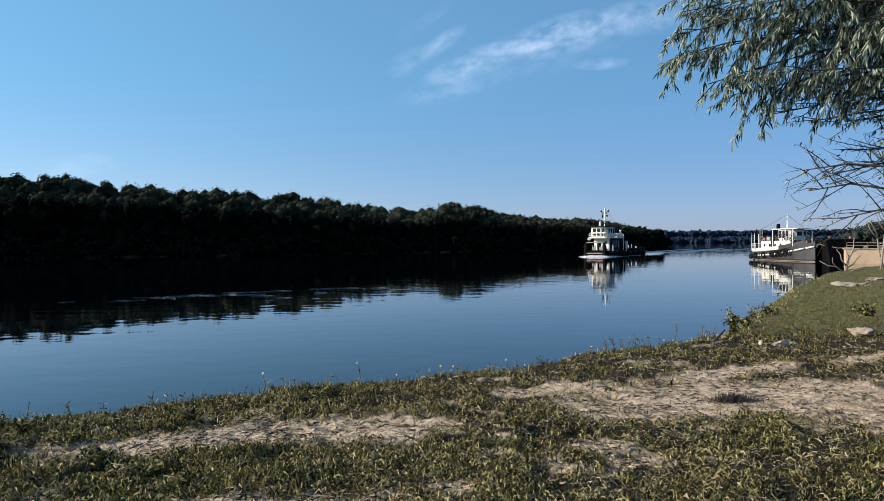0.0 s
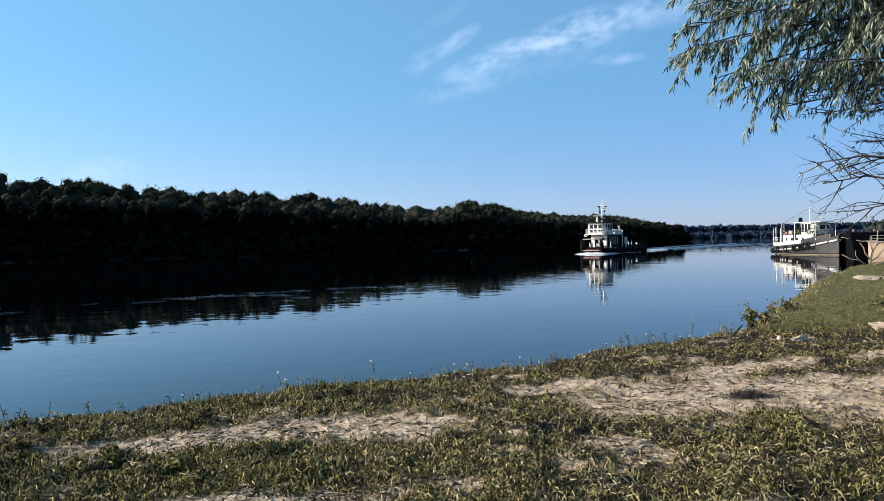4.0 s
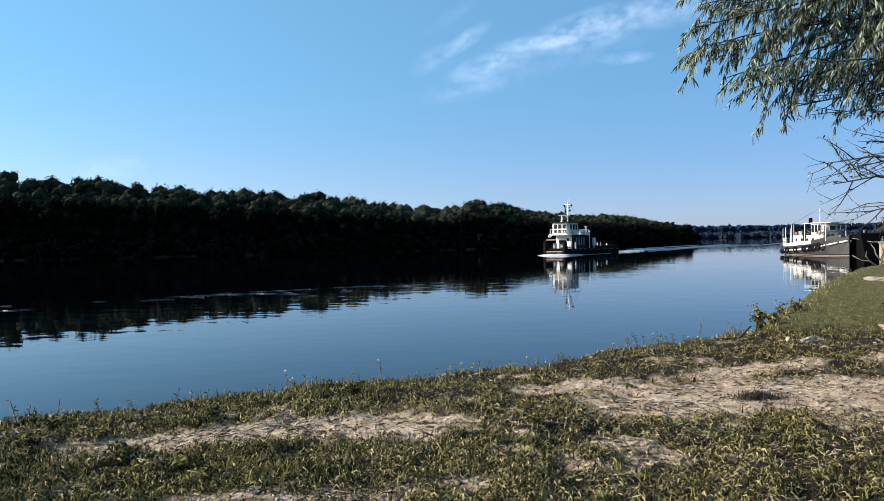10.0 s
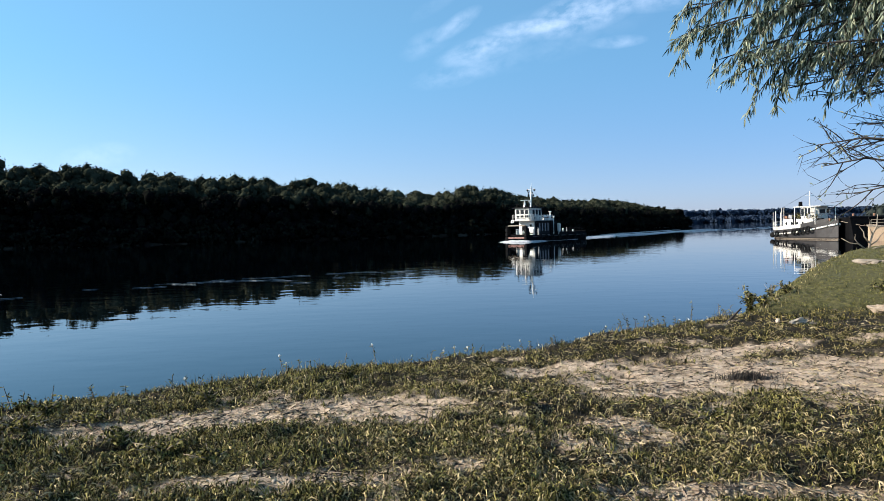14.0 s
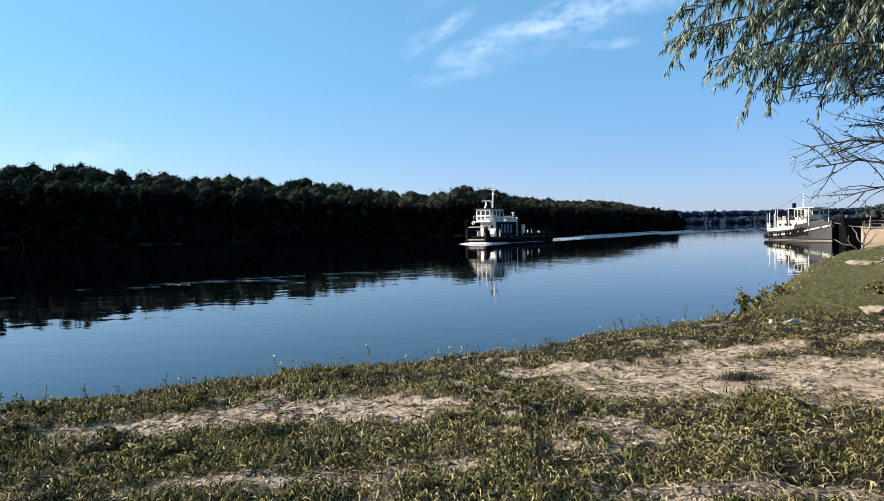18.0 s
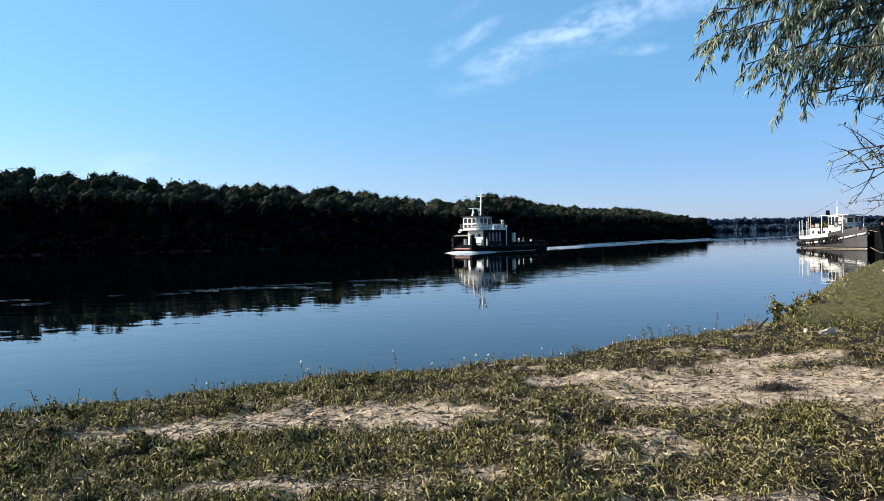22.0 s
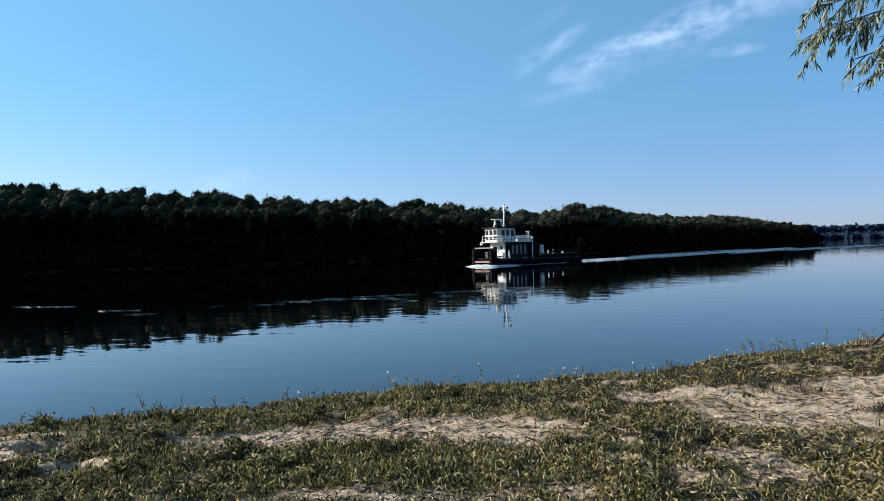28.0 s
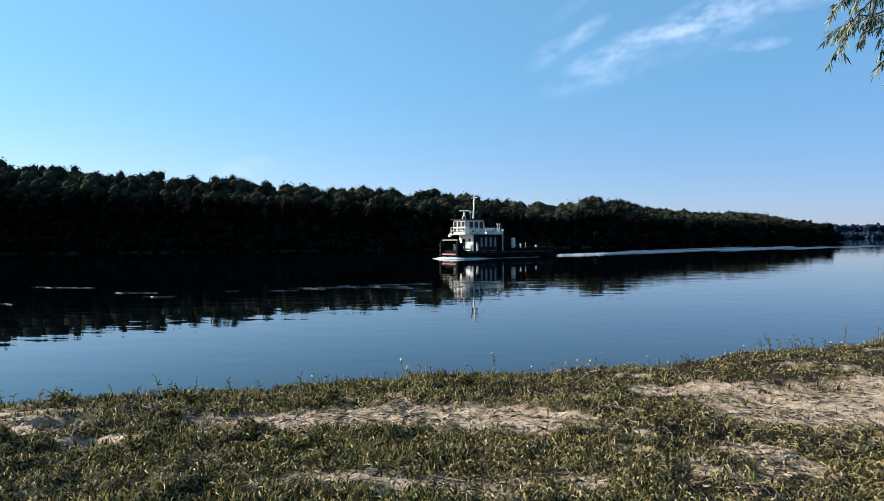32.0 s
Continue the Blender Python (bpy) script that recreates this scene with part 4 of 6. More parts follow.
def build_wake(tug):
    rng = np.random.default_rng(8)
    # bow wave: a low white roll that wraps the square bow
    bm = bmesh.new()
    sections = []
    for k in range(25):
        a = k / 24
        ang = radians(-100 + 200 * a)
        x, y = 0.35 + 0.55 * math.cos(ang), 2.95 * math.sin(ang)
        if a < 0.2 or a > 0.8:
            x -= (0.2 - min(a, 1 - a)) * 26
        h = 0.42 * (0.45 + 0.75 * float(field(np.array(a * 9), 0.3, 1.0, 5, 2))) * max(0.15, math.sin(math.pi * min(1, 0.12 + 0.76 * a)))
        wide = 0.75
        out = Vector((math.cos(ang), math.sin(ang), 0))
        c = Vector((x, y, 0))
        sections.append([c - out * wide, c - out * wide * 0.5 + Vector((0, 0, h * 0.8)), c + Vector((0, 0, h)), c + out * wide * 0.6 + Vector((0, 0, h * 0.4)), c + out * wide * 1.3 + Vector((0, 0, 0.01)), c + Vector((0, 0, -0.1))])
    loft(bm, sections)
    part("bow_wave", bm, FOAM, tug, "white foaming bow wave", smooth=True)
    for y, x0, x1, w, seed in ((3.15, -2.0, -17.0, 0.16, 3), (-3.15, -2.0, -16.0, 0.2, 4)):
        v, f = ragged(rng, x0, x1, lambda x: w, seed, high=0.05)
        ob = new("side_foam", from_arrays("side_foam", v + np.array([0, y, 0]), f, FOAM, True))
        ob.parent = tug
    v, f = ragged(rng, -22.2, -40, lambda x: 0.9, 6, edge=0.9, high=0.42)
    ob = new("stern_foam", from_arrays("stern_foam", v, f, FOAM, True))
    ob.parent = tug
    for y, x0, x1, w, seed in ((0.0, -28, -62, 1.6, 7), (1.6, -52, -104, 1.1, 8), (-1.8, -40, -78, 0.6, 9), (-0.6, -74, -150, 1.4, 10), (3.4, -60, -118, 0.5, 14), (5.0, -32, -70, 0.3, 12), (-4.5, -32, -72, 0.3, 13), (5.8, -84, -135, 0.5, 15), (10.0, -70, -150, 0.45, 16), (15.0, -95, -180, 0.5, 17), (-9.0, -60, -140, 0.45, 18), (20.0, -120, -200, 0.5, 19)):
        v, f = ragged(rng, x0, x1, lambda x: w, seed, edge=1.6, dx=0.5, rows=13, high=0.16)
        ob = new("wake_streak", from_arrays("wake_streak", v + np.array([20.0, y, 0]), f, RUFFLED, True))
        ob.parent, ob.matrix_local = tug, pose(-20, 0, 0, 0, 0, 6)
        tagged(ob, "pale ruffled streak of the wake")


def ruffled_material():
    m = bpy.data.materials.new("ruffled water")
    m.use_nodes = True
    tree = m.node_tree
    bsdf = tree.nodes["Principled BSDF"]
    bsdf.inputs["Base Color"].default_value = (0.05, 0.07, 0.09, 1)
    bsdf.inputs["Roughness"].default_value, bsdf.inputs["IOR"].default_value = 0.28, 1.33
    coord = tree.nodes.new("ShaderNodeTexCoord")
    tex = node(tree, "ShaderNodeTexNoise", Scale=3.0, Detail=5.0, Roughness=0.6)
    link(tree, coord, "Object", tex, "Vector")
    b = node(tree, "ShaderNodeBump", Strength=1.0, Distance=0.12)
    link(tree, tex, "Fac", b, "Height")
    link(tree, b, 0, bsdf, "Normal")
    return m


RUFFLED = ruffled_material()
TUG = build_tug()
build_wake(TUG)


# ---- the moored boat and the pontoon ----
def build_moored():
    boat = new("moored_tugboat")
    tagged(boat, "dark grey and white tugboat moored by the bank", "tugboat")
    stations = ((0.25, 0.06, 0.35, 2.75), (-0.9, 0.75, -0.3, 2.5), (-2.6, 1.5, -0.6, 2.15), (-5.5, 1.95, -0.7, 1.7), (-9.0, 2.0, -0.7, 1.45), (-12.2, 1.75, -0.6, 1.3), (-14.0, 1.2, -0.3, 1.32), (-14.6, 0.5, 0.1, 1.35))
    bm = bmesh.new()
    loft(bm, [[(x, -w, top), (x, -w * 0.86, 0.3), (x, -w * 0.5, low), (x, w * 0.5, low), (x, w * 0.86, 0.3), (x, w, top)] for x, w, low, top in stations])
    hull = part("hull", bm, GREY, boat)
    for name, z0, z1, grow, mat, label in (("boot_stripe", 0.02, 0.13, 0.02, DRIFT, "pale waterline stripe"), ("lower_boot", -0.3, 0.03, 0.03, SLATE, "dark underwater paint")):
        bm = bmesh.new()
        loft(bm, [[(x, -w * 0.87 - grow, z1), (x, -w * 0.83 - grow, z0), (x, w * 0.83 + grow, z0), (x, w * 0.87 + grow, z1)] for x, w, low, top in stations])
        part(name, bm, mat, hull, label)
    for side in (-1, 1):
        line = [(x + 0.05, side * (w * 0.96 + 0.05), top - 0.62) for x, w, low, top in stations[:-1]]
        for k, (p, q) in enumerate(zip(line, line[1:])):
            p, q = Vector(p), Vector(q)
            for f0, f1 in (((0.06, 0.92),) if k in (0, 1) else ((0.05, 0.42), (0.56, 0.9))):
                bm = bmesh.new()
                tube(bm, [tuple(p.lerp(q, f0)), tuple(p.lerp(q, (f0 + f1) / 2)), tuple(p.lerp(q, f1))], [0.12, 0.13, 0.12], 8)
                part("rubbing_strake", bm, WHITE if k in (0, 2, 5) else DIRTY, hull, "chipped white rubbing strake", smooth=True)
        for rows, mat, label in ((stations[1:4], GREY, "dark bow bulwark"), (stations[3:7], DIRTY, "stained white bulwark")):
            bm = bmesh.new()
            loft(bm, [[(x, side * w * 0.96, top), (x, side * (w * 0.96 - 0.06), top), (x, side * (w * 0.97 - 0.06), top + 0.5), (x, side * w * 0.97, top + 0.5)] for x, w, low, top in rows])
            part("bulwark", bm, mat, hull, label)
        for x, z in ((-3.4, 1.5), (-4.3, 1.35), (-5.2, 1.2), (-6.1, 1.1), (-7.0, 1.0), (-9.2, 0.85), (-11.4, 0.75)):
            tyre(boat, (x, side * 2.05, z), (90, 0, 0), 0.36)
    bm = bmesh.new()
    box(bm, (7.6, 2.7, 1.5), (-7.2, 0, 2.2), bevel=0.08)
    cabin = part("deckhouse", bm, DIRTY, boat)
    for side in (-1, 1):
        for k in range(4):
            bm = bmesh.new()
            ring(bm, (-5.8 - 1.4 * k, side * 1.36, 2.3), 0.2, 0.04, (90, 0, 0), 12, 6)
            hole = part("porthole", bm, BLACK, cabin)
            bm = bmesh.new()
            rod(bm, (-5.8 - 1.4 * k, side * 1.34, 2.3), (-5.8 - 1.4 * k, side * 1.37, 2.3), 0.19, sides=12)
            part("pane", bm, GLASS, hole)
    bm = bmesh.new()
    prism(bm, rounded(0, -6.4, 1.25, (0.6, 0.6), -3.4), 2.7, 4.65, 0.96)
    house = part("wheelhouse", bm, DIRTY, boat)
    for side in (-1, 1):
        for k in range(3):
            pane(house, (-4.4 - 0.8 * k, side * 1.24, 3.9), (0.74, 1.2), 0)
        pane(house, (-3.66, side * 0.98, 3.95), (0.55, 0.65), 90 - side * 45)
    pane(house, (-3.37, 0, 3.95), (0.9, 0.65), 90)
    bm = bmesh.new()
    prism(bm, rounded(0, -7.9, 1.5, (0.6, 0.6), -2.4), 4.65, 4.75)
    roof = part("roof", bm, WHITE, boat, "flat white awning roof")
    for x in (-7.7, -2.7):
        for side in (-1, 1):
            bm = bmesh.new()
            rod(bm, (x, side * 1.45, 2.0), (x, side * 1.45, 4.65), 0.05)
            part("awning_post", bm, WHITE, boat)
    bm = bmesh.new()
    rod(bm, (-6.3, 0, 4.78), (-6.3, 0, 6.9), 0.09, 0.04)
    rod(bm, (-6.3, -0.6, 6.3), (-6.3, 0.6, 6.3), 0.035)
    part("mast", bm, WHITE, boat)
    bm = bmesh.new()
    rod(bm, (-8.6, 0, 4.78), (-8.6, 0, 5.5), 0.28, 0.24, 12)
    part("funnel", bm, BLACK, boat)
    for x, z in ((-11.9, 4.0), (-13.2, 4.2)):
        bm = bmesh.new()
        rod(bm, (x, -1.2, 1.3), (x, -1.2, z), 0.05)
        part("deck_post", bm, WHITE, boat)
    rail(boat, "stern_railing", [(-12.0, -1.7, 1.85), (-14.2, -1.0, 1.85), (-14.2, 1.0, 1.85), (-12.0, 1.7, 1.85)], 0.7, WHITE, 0.9)
    bm = bmesh.new()
    box(bm, (1.4, 1.4, 0.7), (-11.2, 0, 1.75), bevel=0.1)
    part("winch_box", bm, RUST, boat)
    bm = bmesh.new()
    box(bm, (0.8, 0.05, 1.75), (-7.9, -1.37, 2.35), bevel=0.01)
    part("door", bm, SLATE, boat, "dark cabin door")
    for x, y, z, s, mat in ((-10.2, -0.8, 3.15, 0.5, RUST), (-9.4, 0.6, 3.2, 0.6, SLATE), (-3.1, -0.4, 2.75, 0.55, SLATE), (-2.2, 0.3, 2.75, 0.4, RUST), (-12.9, -0.5, 1.6, 0.6, SLATE)):
        bm = bmesh.new()
        box(bm, (s * 1.3, s, s), (x, y, z), (0, 0, 40 * s), bevel=0.06)
        part("deck_crate", bm, mat, boat)
    rail(boat, "side_railing", [(-3.2, -1.3, 2.95), (-10.9, -1.3, 2.95)], 0.85, SLATE, 1.1, 0.03)
    rng = np.random.default_rng(6)
    for x, y, z, s in ((-3.6, -0.9, 3.1, 0.5), (-4.6, -1.2, 3.3, 0.42), (-7.8, -0.9, 3.4, 0.5), (-9.2, -0.9, 3.1, 0.55), (-10.4, -0.6, 3.0, 0.4)):
        v, f = leaf_quads(rng, np.array([(x, y, z)]), np.array([(s, s * 0.8, s)]), 160, 0.09)
        ob = new("potted_plant", from_arrays("potted_plant", v, f, WEED))
        ob.parent = boat
        tagged(ob, "leafy green plant on deck")
    for x, y, z, w, h in ((-4.4, -1.38, 3.35, 0.7, 0.5), (-8.9, -1.38, 3.3, 0.9, 0.55), (-10.1, -1.38, 3.25, 0.6, 0.4)):
        bm = bmesh.new()
        box(bm, (w, 0.06, h), (x, y, z), (0, 5, 0), bevel=0.02)
        part("hung_cloth", bm, PALE_GREY if h > 0.45 else RUST, boat)
    for x in (-10.8, -11.4, -13.8):
        bm = bmesh.new()
        rod(bm, (x, -1.3, 1.4), (x + 0.05, -1.3, 4.4 + 0.3 * math.sin(x)), 0.045)
        part("deck_post", bm, DIRTY, boat)
    bm = bmesh.new()
    bmesh.ops.create_uvsphere(bm, u_segments=12, v_segments=8, radius=0.42, matrix=pose(-13.2, -1.75, 0.55) @ Matrix.Diagonal((1.4, 0.6, 1.0, 1)))
    part("stern_fender", bm, RUBBER, boat, smooth=True)
    bm = bmesh.new()
    tube(bm, [(-0.2, 0, 2.6), (2.5, 1.6, 1.9), (5.5, 3.4, 2.1), (9.0, 5.2, 3.0)], [0.035] * 4, 5)
    part("mooring_rope", bm, DRIFT, boat, "slack mooring rope to the bank")
    bm = bmesh.new()
    rod(bm, (-6.3, 0, 6.8), (-2.4, 0, 4.8), 0.018, sides=4)
    rod(bm, (-6.3, 0, 6.8), (-13.2, -1.2, 4.2), 0.018, sides=4)
    part("rigging", bm, SLATE, boat)
    boat.matrix_world = pose(51.5, 89.9, 0, 0, 0, -86.5)


build_moored()


def build_pontoon():
    barge = new("work_barge")
    tagged(barge, "black steel barge lying between boat and bank", "barge")
    bm = bmesh.new()
    loft(bm, [[(x, -2.1, 3.0), (x, -2.1, 0.2), (x + (0.9 if x > -1 else 0), -1.9, -0.6), (x + (0.9 if x > -1 else 0), 1.9, -0.6), (x, 2.1, 0.2), (x, 2.1, 3.0)] for x in (0.0, -2.0, -5.0)])
    part("hull", bm, BLACK, barge)
    bm = bmesh.new()
    box(bm, (0.4, 4.3, 0.2), (-0.15, 0, 3.06), bevel=0.05)
    part("deck_edge", bm, SLATE, barge)
    for y in (-1.4, 1.2):
        bm = bmesh.new()
        rod(bm, (-0.7, y, 3.0), (-0.7, y, 3.5), 0.14)
        part("bollard", bm, RUST, barge)
    barge.matrix_world = pose(54.3, 88.0, 0, 0, 0, -98)
    pier = new("landing_pontoon")
    tagged(pier, "long ochre pontoon with a low rail against the bank", "pontoon")
    bm = bmesh.new()
    box(bm, (16, 4.5, 2.3), (8, 0, 0.6), bevel=0.1)
    part("hull", bm, TAN, pier)
    bm = bmesh.new()
    box(bm, (16.3, 4.7, 0.14), (8, 0, 1.83), bevel=0.03)
    part("deck_edge", bm, DRIFT, pier)
    for k in range(9):
        bm = bmesh.new()
        box(bm, (1.1, 0.3, 0.55), (1.6 + 1.55 * k, 1.5, 2.18), bevel=0.04)
        part("deck_coaming", bm, BLACK, pier)
    rail(pier, "railing", [(0.2, -2.2, 1.9), (15.8, -2.2, 1.9)], 0.75, DRIFT, 2.2)
    pier.matrix_world = pose(52.0, 84.0, 0, 0, 0, -30)


build_pontoon()


# ---- willow over the bank ----
def leaf_set(rng, points, ways, length, width, droop):
    """Slender leaves at points: two quads each, folded at the rib and bent."""
    n = len(points)
    ways = ways / np.linalg.norm(ways, axis=1, keepdims=True)
    side = np.cross(ways, rng.normal(size=(n, 3)))
    side /= np.linalg.norm(side, axis=1, keepdims=True)
    L = length * rng.uniform(0.65, 1.2, (n, 1))
    W = width * rng.uniform(0.8, 1.2, (n, 1))
    down = np.array([0, 0, -1.0]) * droop * L
    mid, tip = points + ways * L * 0.5 + down * 0.2, points + ways * L + down
    v = np.stack([points, mid - side * W, tip, mid + side * W], 1).reshape(-1, 3)
    return v, np.arange(n * 4).reshape(-1, 4)


def bezier(a, b, c, n):
    t = np.linspace(0, 1, n)[:, None]
    return (1 - t) ** 2 * np.array(a) + 2 * t * (1 - t) * np.array(b) + t**2 * np.array(c)


def toward(az, el, dist):
    """A place at a bearing (degrees right of ahead), rise and level distance from where the camera stands."""
    return np.array((dist * math.sin(radians(az)), dist * math.cos(radians(az)), 3.0 + dist * math.tan(radians(el))))


# limb tips: bearing, rise, distance, leafiness, twigs
LIMB_TIPS = [(19.4, 17.9, 5.9, 1.0, 28), (19.0, 14.6, 6.0, 1.0, 26), (24.2, 11.2, 6.1, 0.9, 24), (19.2, 19.0, 6.0, 1.0, 26), (18.8, 16.2, 5.8, 1.0, 30), (20.0, 14.6, 6.1, 1.0, 26), (22.8, 12.0, 5.9, 1.0, 32), (21.3, 12.2, 6.0, 1.0, 24), (23.5, 20.8, 6.2, 1.0, 34), (27.5, 18.5, 6.0, 1.0, 40),
             (25.6, 12.4, 6.4, 0.7, 24), (29.0, 13.6, 6.2, 0.9, 36), (32.0, 15.5, 6.0, 1.0, 44), (32.5, 20.0, 6.3, 1.0, 44), (25.2, 9.4, 6.2, 0.3, 14), (28.2, 8.6, 6.4, 0.3, 18), (30.4, 9.9, 6.5, 0.35, 18), (27.8, 5.0, 6.2, 0.13, 18), (28.2, 3.4, 6.5, 0.13, 20),
             (30.2, 1.2, 6.3, 0.08, 18), (30.0, 4.6, 6.7, 0.13, 20), (31.0, 6.2, 6.5, 0.1, 20), (34.5, 12.4, 6.5, 0.9, 40), (36.0, 15.0, 6.2, 1.0, 44), (33.5, 9.2, 6.6, 0.45, 24), (26.8, 10.2, 6.4, 0.4, 20), (30.6, 8.4, 6.6, 0.4, 22), (33.0, 7.2, 6.4, 0.4, 22), (28.6, 10.8, 6.1, 0.5, 22), (38.5, 12.4, 6.4, 1.0, 40), (22.0, 17.5, 6.0, 1.0, 32), (29.5, 21.5, 5.9, 1.0, 40),
             (35.5, 19.5, 6.0, 1.0, 44), (30.5, 17.0, 6.5, 1.0, 40), (34.5, 17.3, 6.6, 1.0, 44), (38.0, 17.0, 6.3, 1.0, 44), (26.0, 16.2, 6.6, 1.0, 36), (36.5, 14.0, 6.9, 1.0, 44)]


def build_willow():
    rng = np.random.default_rng(17)
    tree = new("willow_tree")
    tagged(tree, "willow with narrow drooping leaves leaning over the bank", "tree")
    foot = np.array((7.6, 3.4, 1.45))
    crotch = np.array((7.2, 4.2, 3.6))
    bm = bmesh.new()
    tube(bm, [tuple(foot), (7.55, 3.6, 2.3), tuple(crotch), (6.9, 4.5, 5.0), (6.6, 4.8, 6.6)], [0.27, 0.22, 0.19, 0.14, 0.07], 12)
    part("trunk", bm, BARK, tree, smooth=True)
    for az, el, dist, leafy_share, twigs in LIMB_TIPS:
        tip = toward(az + (0.4 if leafy_share > 0.5 else 0.7), el + 0.5, dist)
        start = crotch + np.array((-0.12, 0.1, 0.4)) * min(4.5, max(0.0, (tip[2] - 3.4) * 1.1))
        bend = start * 0.45 + tip * 0.55 + np.array((0, 0, 0.2 + 0.5 * leafy_share)) + rng.normal(scale=0.08, size=3)
        line = bezier(start, bend, tip, 13)
        line[1:-1] += np.cumsum(rng.normal(scale=0.045 if leafy_share > 0.2 else 0.08, size=(11, 3)), 0) * np.sin(np.linspace(0, math.pi, 11))[:, None]
        bm = bmesh.new()
        tube(bm, [tuple(p) for p in line], list(np.linspace(0.021 if leafy_share > 0.2 else 0.045, 0.004, 13)), 6)
        leaf_p, leaf_w = [], []
        along_all = (line[-1] - line[-4]) / np.linalg.norm(line[-1] - line[-4])
        twigs = int(twigs * (2.1 if leafy_share > 0.5 else 2.8))
        bare = leafy_share < 0.2
        for k in range(twigs):
            f = 0.3 + 0.69 * (k + rng.uniform(0, 1)) / twigs
            i = min(int(f * 12), 11)
            p = line[i] + (line[i + 1] - line[i]) * (f * 12 - i)
            along = (line[i + 1] - line[i]) / np.linalg.norm(line[i + 1] - line[i])
            way = along * rng.uniform(0.5, 1.0) + rng.normal(scale=0.55, size=3) + np.array((0, 0, -0.25 if leafy_share > 0.5 else 0.1))
            way /= np.linalg.norm(way)
            if bare:
                way = along * 0.9 + rng.normal(scale=0.42, size=3) + np.array((0, 0, 0.12))
                way /= np.linalg.norm(way)
            size = rng.uniform(0.22, 0.62) * (1.15 - 0.5 * f) * (1.05 if bare else 1.0)
            end = p + way * size + np.array((0, 0, -0.38 * size * (1 if leafy_share > 0.5 else 0.1)))
            twig = bezier(p, p + way * size * 0.6 + rng.normal(scale=0.12, size=3) * size, end, 5)
            tube(bm, [tuple(q) for q in twig], [0.0055, 0.0045, 0.0035, 0.0025, 0.0012], 4)
            if bare:  # fine side sprays
                for _ in range(2):
                    j = rng.integers(1, 4)
                    spray = way * 0.8 + rng.normal(scale=0.55, size=3)
                    tube(bm, [tuple(twig[j]), tuple(twig[j] + spray * size * 0.2 + rng.normal(scale=0.012, size=3)), tuple(twig[j] + spray * size * 0.38)], [0.0026, 0.002, 0.001], 3)
            n = int(size * (112 if az < 27 else 100) * leafy_share + rng.uniform(0, 1))
            for _ in range(n):
                g = rng.uniform(0.12, 1.0)
                j = min(int(g * 4), 3)
                leaf_p.append(twig[j] + (twig[j + 1] - twig[j]) * (g * 4 - j))
                leaf_w.append(way * 0.4 + rng.normal(scale=0.7 if bare else 0.36, size=3) + np.array((0, 0, -0.2 if bare else -0.95)))
        # near-black limbs: their backlit silhouette is put into the wood colour
        limb = part("limb", bm, DARK_WOOD, tree, smooth=True)
        if leaf_p:
            v, f = leaf_set(rng, np.array(leaf_p), np.array(leaf_w), 0.084 if leafy_share > 0.5 else 0.05, 0.0066, 0.14)
            ob = new("foliage", from_arrays("foliage", v, f, WILLOW))
            ob.parent = limb
            tagged(ob, "narrow grey-green willow leaves")


build_willow()


def build_back_tree():
    """A second willow farther along the bank, full of leaves."""
    rng = np.random.default_rng(23)
    tree = new("bank_willow")
    tagged(tree, "dense olive willow standing farther along the bank", "tree")
    base = np.array((15.3, 18.4, 2.3))
    bm = bmesh.new()
    tube(bm, [tuple(base - (0, 0, 0.3)), (15.2, 18.5, 4.0), (15.0, 18.7, 6.2), (14.9, 18.9, 8.0)], [0.32, 0.26, 0.18, 0.08], 10)
    part("trunk", bm, BARK, tree, smooth=True)
    centres = np.array([base + np.array((rng.uniform(-1.6, 3.6), rng.uniform(-1.9, 2.2), rng.uniform(2.9, 7.8))) for _ in range(46)])
    radii = np.array([(r, r, r * 1.3) for r in rng.uniform(0.6, 1.15, 46)])
    n = 42000
    pick = rng.integers(0, 46, n)
    way = rng.normal(size=(n, 3))
    way /= np.linalg.norm(way, axis=1, keepdims=True)
    at = centres[pick] + way * radii[pick] * rng.uniform(0.3, 1.05, (n, 1))
    v, f = leaf_set(rng, at, rng.normal(scale=0.5, size=(n, 3)) + np.array((0, 0, -0.8)), 0.18, 0.022, 0.1)
    ob = new("crown", from_arrays("crown", v, f, OLIVE))
    ob.parent = tree


OLIVE = leafy("olive leaves", (0.2, 0.17, 0.06), (0.09, 0.085, 0.03), island=0.9, through_light=0.3, scale=1.0)
build_back_tree()


